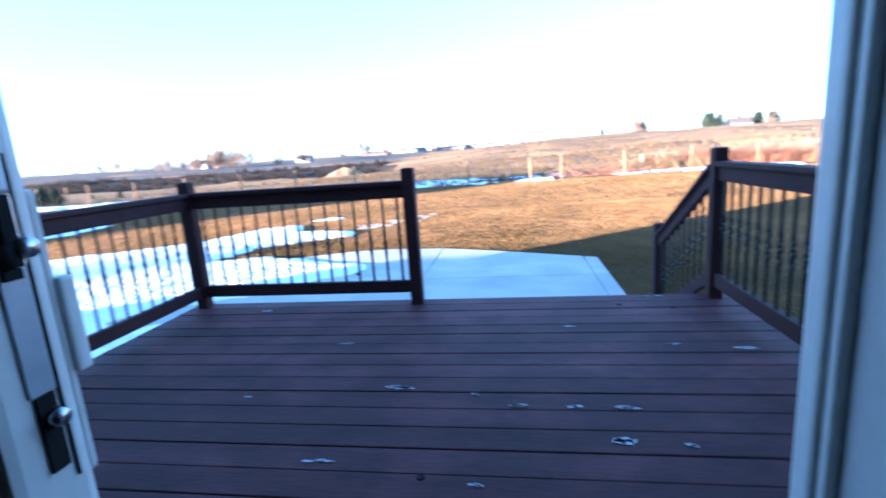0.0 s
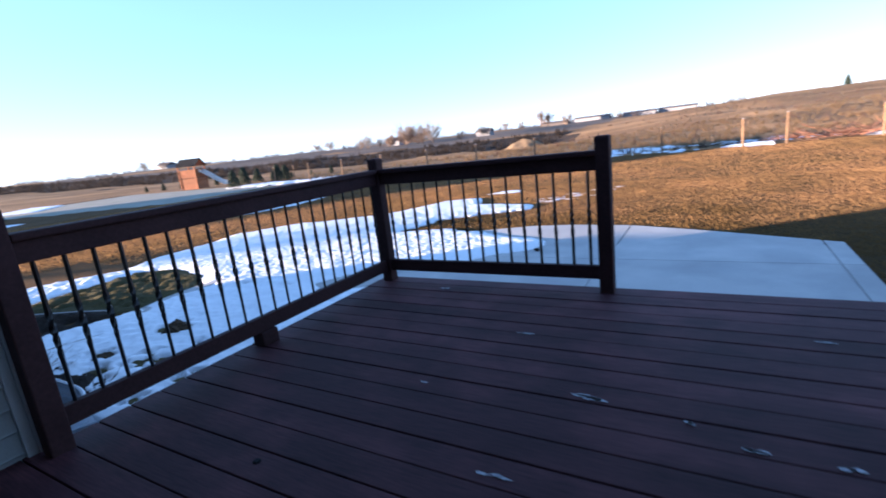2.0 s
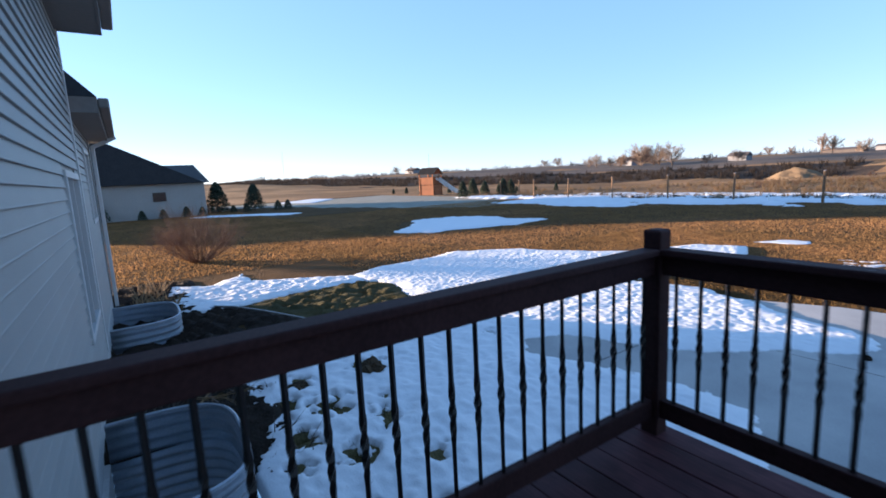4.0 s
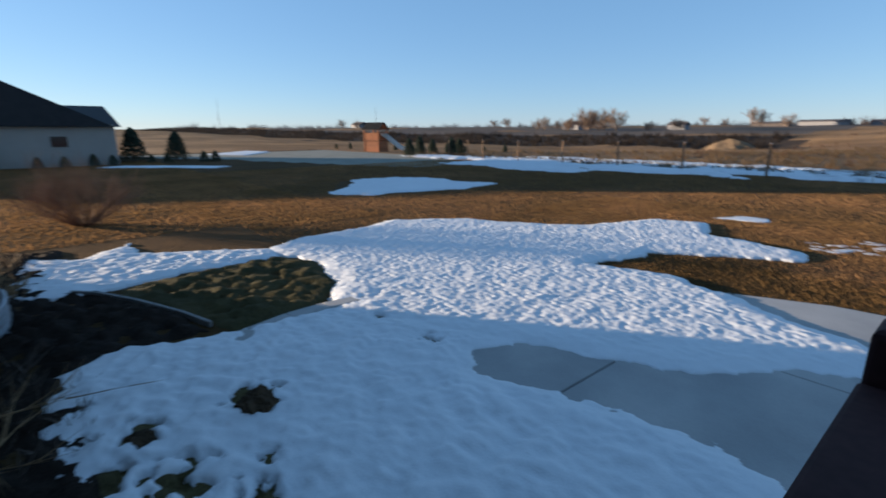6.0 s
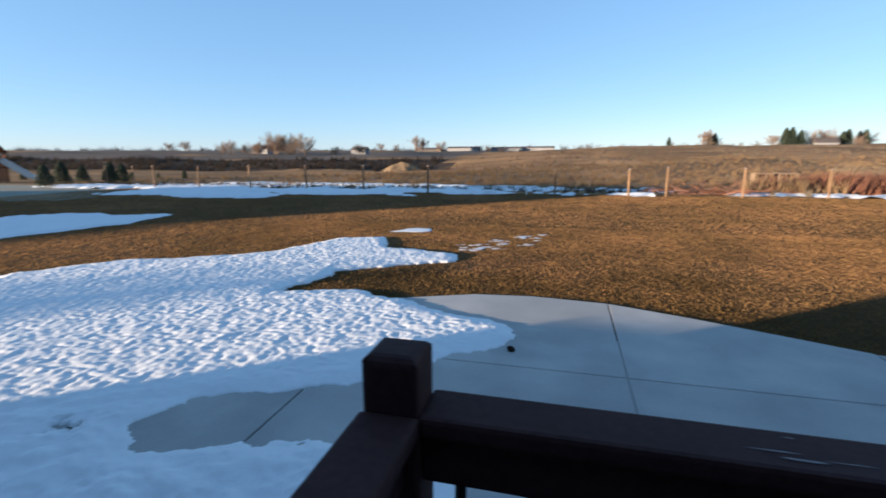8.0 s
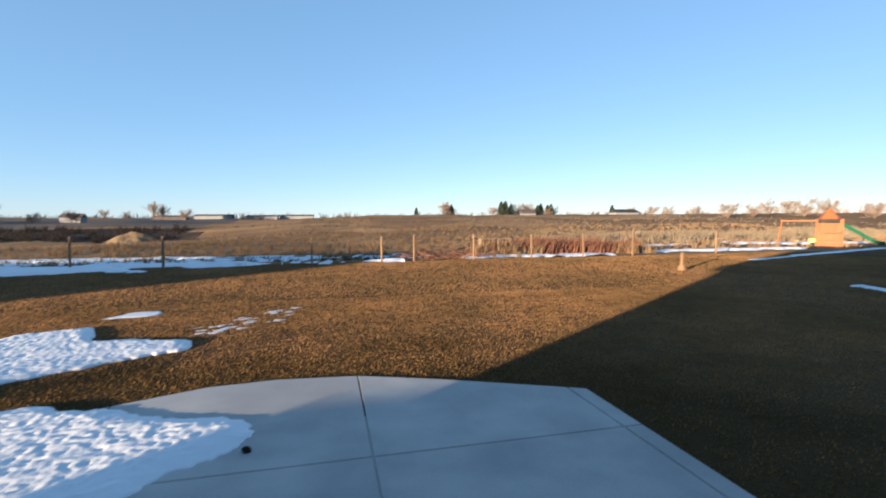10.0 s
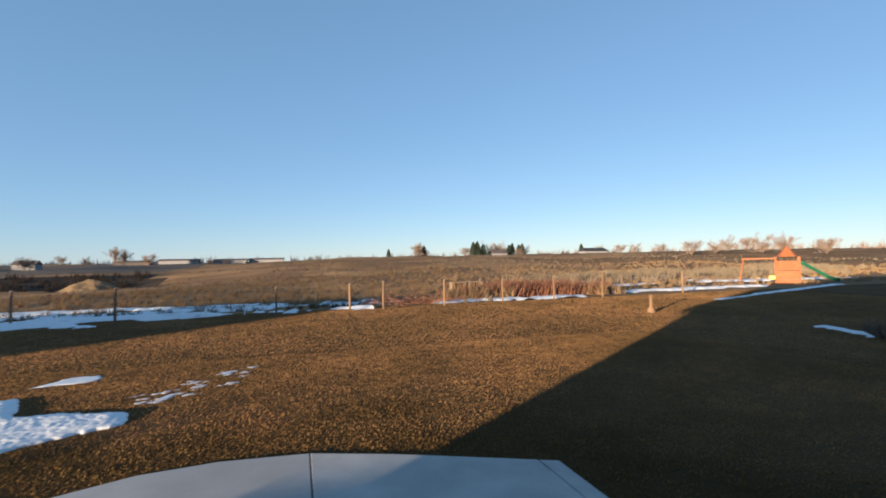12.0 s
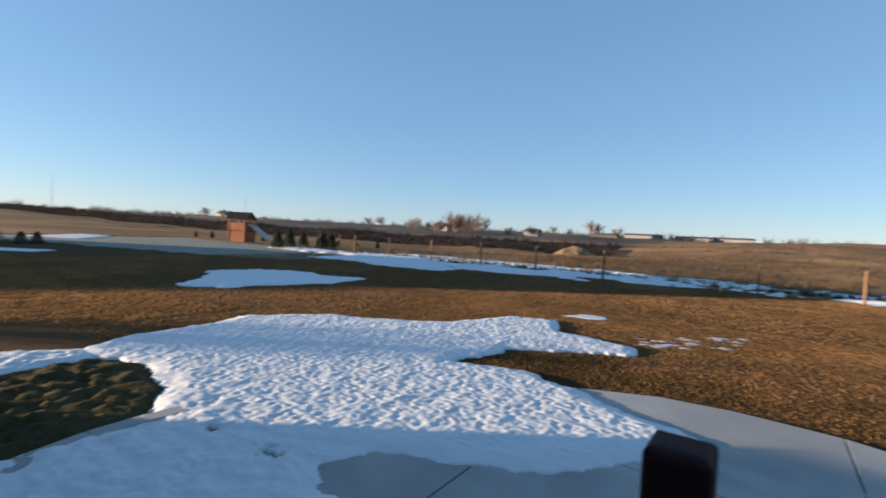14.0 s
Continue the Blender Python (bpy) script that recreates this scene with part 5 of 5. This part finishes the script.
rock.location = (-0.29, 4.38, GROUND_Z + 0.05)
tagged(rock, "small dark stone at the snow's edge on the patio", "stone")

# dirt mound
bm = bmesh.new()
bmesh.ops.create_grid(bm, x_segments=44, y_segments=44, size=1)
for vtx in bm.verts:
    x, y = vtx.co.x, vtx.co.y
    r = math.hypot(x, y)
    hgt = 2.5 * max(0, 1 - r) ** 0.9 + 0.7 * max(0, 1 - math.hypot(x - 0.45, y) / 0.5)
    n_ = noise.fractal((x * 3, y * 3, 0.5), 1.0, 2.0, 4)
    vtx.co = (x * 5.6, y * 4.5, hgt + 0.25 * n_ * (1 if r < 1 else 0) - 0.15)
mound = part("dirt_mound", bm, M_DIRT, smooth=True)
mound.location = (-37.2, 105, float(terrain(-37.2, 105)))
tagged(mound, "heap of bare brown dirt out in the field", "dirt mound")
# branch pile beside the fence
v, f = [], []
rngp = random.Random(5)
for i in range(70):
    twigs(v, f, (rngp.uniform(-2, 2), rngp.uniform(-0.6, 0.6), rngp.uniform(0, 0.25)), (rngp.uniform(-1, 1), rngp.uniform(-0.5, 0.5), rngp.uniform(-0.05, 0.2)), rngp.uniform(0.6, 1.6), 0.03, rngp, 1, 0.6)
bp = raw("cut_brush", v, f, M_TWIGRED)
bp.location = (8.0, 28.0, float(terrain(8, 28)))
tagged(bp, "heap of cut reddish brush behind the fence", "brush", kind="stuff")


# ---- play towers ----
def play_tower(x, y, turn, slide_m, roofed, label, yellow=False, swing=True):
    t = tagged(empty("play_tower", (x, y, float(terrain(x, y)))), label, "playset")
    t.rotation_euler = (0, 0, turn)
    W = 0.9
    for sx in (-1, 1):
        for sy in (-1, 1):
            part("post", abox((sx * W - 0.06, sy * W - 0.06, -0.05), (sx * W + 0.06, sy * W + 0.06, 2.5), 0.01), M_CEDAR, t)
    part("platform", abox((-W + 0.061, -W - 0.02, 1.25), (W - 0.061, W + 0.02, 1.33)), M_CEDAR, t)
    for side in range(4):
        R = Matrix.Rotation(side * math.pi / 2, 4, "Z")
        if side == 1 and swing:
            continue
        for k in range(8):
            s = -W + 0.075 + k * (2 * W - 0.15) / 8
            part("slat", abox((s + 0.01, W + 0.0, 1.34), (s + 0.19, W + 0.03, 2.0), 0.004, R), M_CEDAR, t)
        part("guard_rail", abox((-W + 0.065, W - 0.03, 2.0), (W - 0.065, W + 0.05, 2.1), 0.006, R), M_CEDAR, t)
    for side in (0,) if swing else (0, 1, 3):
        R = Matrix.Rotation(side * math.pi / 2, 4, "Z")
        for k in range(6):
            z = 0.05 + k * 0.19
            part("siding_board", abox((-W + 0.065, -W - 0.02, z), (W - 0.065, -W + 0.01, z + 0.18), 0.003, R), M_CEDAR, t)
    if roofed:
        bm = bmesh.new()
        a = [bm.verts.new(p) for p in ((-1.15, -1.05, 2.45), (1.15, -1.05, 2.45), (1.15, 0, 3.25), (-1.15, 0, 3.25), (-1.15, 1.05, 2.45), (1.15, 1.05, 2.45))]
        bm.faces.new((a[0], a[1], a[2], a[3]))
        bm.faces.new((a[3], a[2], a[5], a[4]))
        bmesh.ops.solidify(bm, geom=bm.faces[:], thickness=0.06)
        part("roof", bm, M_SHINGLE, t, "dark shingled play roof")
        for sx in (-1, 1):
            bm = bmesh.new()
            bm.faces.new([bm.verts.new((sx * 1.0, yy, zz)) for yy, zz in ((-0.95, 2.46), (0.95, 2.46), (0, 3.17))])
            bmesh.ops.solidify(bm, geom=bm.faces[:], thickness=0.04)
            part("gable", bm, M_CEDAR, t)
    else:
        bm = bmesh.new()
        rod(bm, (0, 0, 2.5), (0, 0, 3.5), 0.85, 0.05, 8)
        part("roof", bm, M_CEDAR, t, "pointed wooden play roof")
    bm = bmesh.new()
    prof = [(0.9, 1.75), (1.2, 1.7), (3.0, 0.42), (3.5, 0.2), (3.8, 0.18)]
    rws = []
    for px_, pz in prof:
        rws.append([bm.verts.new((px_, yy, pz + zz)) for yy, zz in ((-0.38, 0.34), (-0.30, 0.0), (0.30, 0.0), (0.38, 0.34))])
    for a, b in zip(rws, rws[1:]):
        for k in range(3):
            bm.faces.new((a[k], a[k + 1], b[k + 1], b[k]))
    bmesh.ops.solidify(bm, geom=bm.faces[:], thickness=0.03)
    part("slide", bm, slide_m, t, "plastic slide")
    if not swing:
        return t
    bm = bmesh.new()
    beam(bm, (-0.95, 0, 2.35), (-3.6, 0, 2.35), 0.1, 0.14, 0.01)
    part("swing_beam", bm, M_CEDAR, t)
    for sy in (-1, 1):
        part("swing_leg", beam(bmesh.new(), (-3.5, 0, 2.3), (-3.8, sy * 1.0, -0.03), 0.09, 0.09, 0.008), M_CEDAR, t)
    part("swing_rope", rod(bmesh.new(), (-2.3, -0.2, 2.28), (-2.3, -0.2, 0.5), 0.012), M_BLACK, t)
    part("swing_rope", rod(bmesh.new(), (-2.3, 0.2, 2.28), (-2.3, 0.2, 0.5), 0.012), M_BLACK, t)
    part("swing_seat", abox((-2.42, -0.24, 0.46), (-2.18, 0.24, 0.5), 0.01), M_YELLOW if yellow else M_BLACK, t)
    if yellow:
        part("picnic_seat", abox((-1.5, -1.1, 0.35), (-0.95, -0.3, 0.75), 0.08), M_YELLOW, t, "yellow plastic seat")
    return t


small = play_tower(-50.9, 31.0, radians(24), M_WHITE, True, "orange cedar play tower with dark roof and pale slide", swing=False)
small.scale = (1.12, 1.12, 1.08)
play_tower(45.0, 33.0, radians(-50), M_GREENPL, False, "orange cedar playset with green slide and swing beam", True)

# wooden crates behind the fence
for k, x in enumerate((12.4, 13.75)):
    cr = tagged(empty("wooden_crate", (x, 34, float(terrain(x, 34)))), "open weathered wooden crate standing in the weeds", "crate", group="crates")
    for sx in (-1, 1):
        part("side", abox((sx * 0.5 - 0.03, -0.4, 0), (sx * 0.5 + 0.03, 0.4, 1.05), 0.01), M_CRATE, cr)
    part("back", abox((-0.465, 0.35, 0.01), (0.465, 0.4, 1.0)), M_BLACK, cr)
    part("top", abox((-0.55, -0.42, 1.06), (0.55, 0.42, 1.12), 0.01), M_CRATE, cr)
    for j in range(4):
        part("slat", abox((-0.4 + j * 0.23, -0.4, 0.01), (-0.34 + j * 0.23, -0.36, 1.05), 0.004), M_CRATE, cr)


# ---- houses ----
def gable_house(name, x0, x1, y0, y1, z0, zw, zr, wall_m, roof_m, label, along="y", openings=()):
    h = tagged(empty(name, ((x0 + x1) / 2, (y0 + y1) / 2, z0)), label, "house")
    cx_, cy_ = h.location.x, h.location.y
    a, b = (x1 - x0) / 2, (y1 - y0) / 2
    part("wall", abox((-a, -b, -0.3), (a, b, zw - z0)), wall_m, h)
    bm = bmesh.new()
    e, t = 0.4, zw - z0
    if along == "y":
        pr = [(-a - e, t - 0.15), (0, zr - z0), (a + e, t - 0.15)]
        q = [[bm.verts.new((px_, s * (b + e), pz)) for px_, pz in pr] for s in (-1, 1)]
    else:
        pr = [(-b - e, t - 0.15), (0, zr - z0), (b + e, t - 0.15)]
        q = [[bm.verts.new((s * (a + e), px_, pz)) for px_, pz in pr] for s in (-1, 1)]
    bm.faces.new((q[0][0], q[0][1], q[1][1], q[1][0]))
    bm.faces.new((q[0][1], q[0][2], q[1][2], q[1][1]))
    bm.faces.new(q[0])
    bm.faces.new(q[1][::-1])
    bm.faces.new((q[0][0], q[1][0], q[1][2], q[0][2]))
    part("roof", bm, roof_m, h)
    for (lo, hi, mm, nm) in openings:
        part(nm, abox([p - c for p, c in zip(lo, (cx_, cy_, z0))], [p - c for p, c in zip(hi, (cx_, cy_, z0))], 0.02), mm, h)
    return h


gable_house("neighbour_house", -60, -42, -16.6, 3.4, GROUND_Z, 1.9, 3.55, M_STUCCO, M_SHINGLE, "single-storey pale house with dark shingled roof", "y",
            (((-42.05, -0.3, 0.4), (-41.95, 0.6, 1.1), M_GLASS, "window"), ((-42.05, -5.3, -0.9), (-41.95, -3.6, 1.2), M_GLASS, "patio_door")))
gw = gable_house("house_wing", -56, -42.2, -10.2, 2.9, 1.75, 1.95, 5.3, M_STUCCO, M_SHINGLE, "dark gabled upper roof of the neighbouring house", "x")
rngh = random.Random(12)
for k, (x, y, w, d, hw, hr, m1, m2) in enumerate(((-150, 214, 9, 6, 2.4, 4.2, M_BARN, M_SHED), (-108, 240, 8, 6, 2.2, 3.8, M_BARN, M_SHED), (-70, 330, 22, 8, 1.9, 2.9, M_BARN, M_SHED), (-42, 340, 20, 8, 1.9, 2.9, M_BARN, M_SHED), (-20, 345, 22, 8, 1.9, 2.9, M_BARN, M_SHED), (-95, 330, 18, 8, 1.9, 2.9, M_SHED, M_SHED), (118, 266, 9, 6, 2.2, 4.4, M_BARN, M_SHED), (182, 262, 16, 8, 2.4, 4.4, M_BARN, M_SHINGLE), (-360, 210, 14, 9, 3, 5, M_BARN, M_SHED), (-200, 300, 12, 8, 3, 5, M_SHED, M_SHED), (-172, 250, 10, 7, 2.5, 4, M_BARN, M_SHED))):
    zt = float(terrain(x, y))
    gable_house("farm_building", x - w / 2, x + w / 2, y - d / 2, y + d / 2, zt, zt + hw, zt + hr, m1, m2, "low farm building far across the plain", "x")
for k, (x, y, h) in enumerate(((-330, 90, 20), (-255, 160, 13))):
    mast = tagged(empty("radio_mast", (x, y, float(terrain(x, y)))), "thin tall mast far across the plain", "mast", group="masts")
    part("pole", rod(bmesh.new(), (0, 0, -0.2), (0, 0, h), 0.13, 0.06, 6), M_BARK, mast)
    if k < 2:
        part("crossarm", beam(bmesh.new(), (-3, 0, h * 0.35), (3, 0, h * 0.35), 0.12, 0.12), M_BARK, mast)
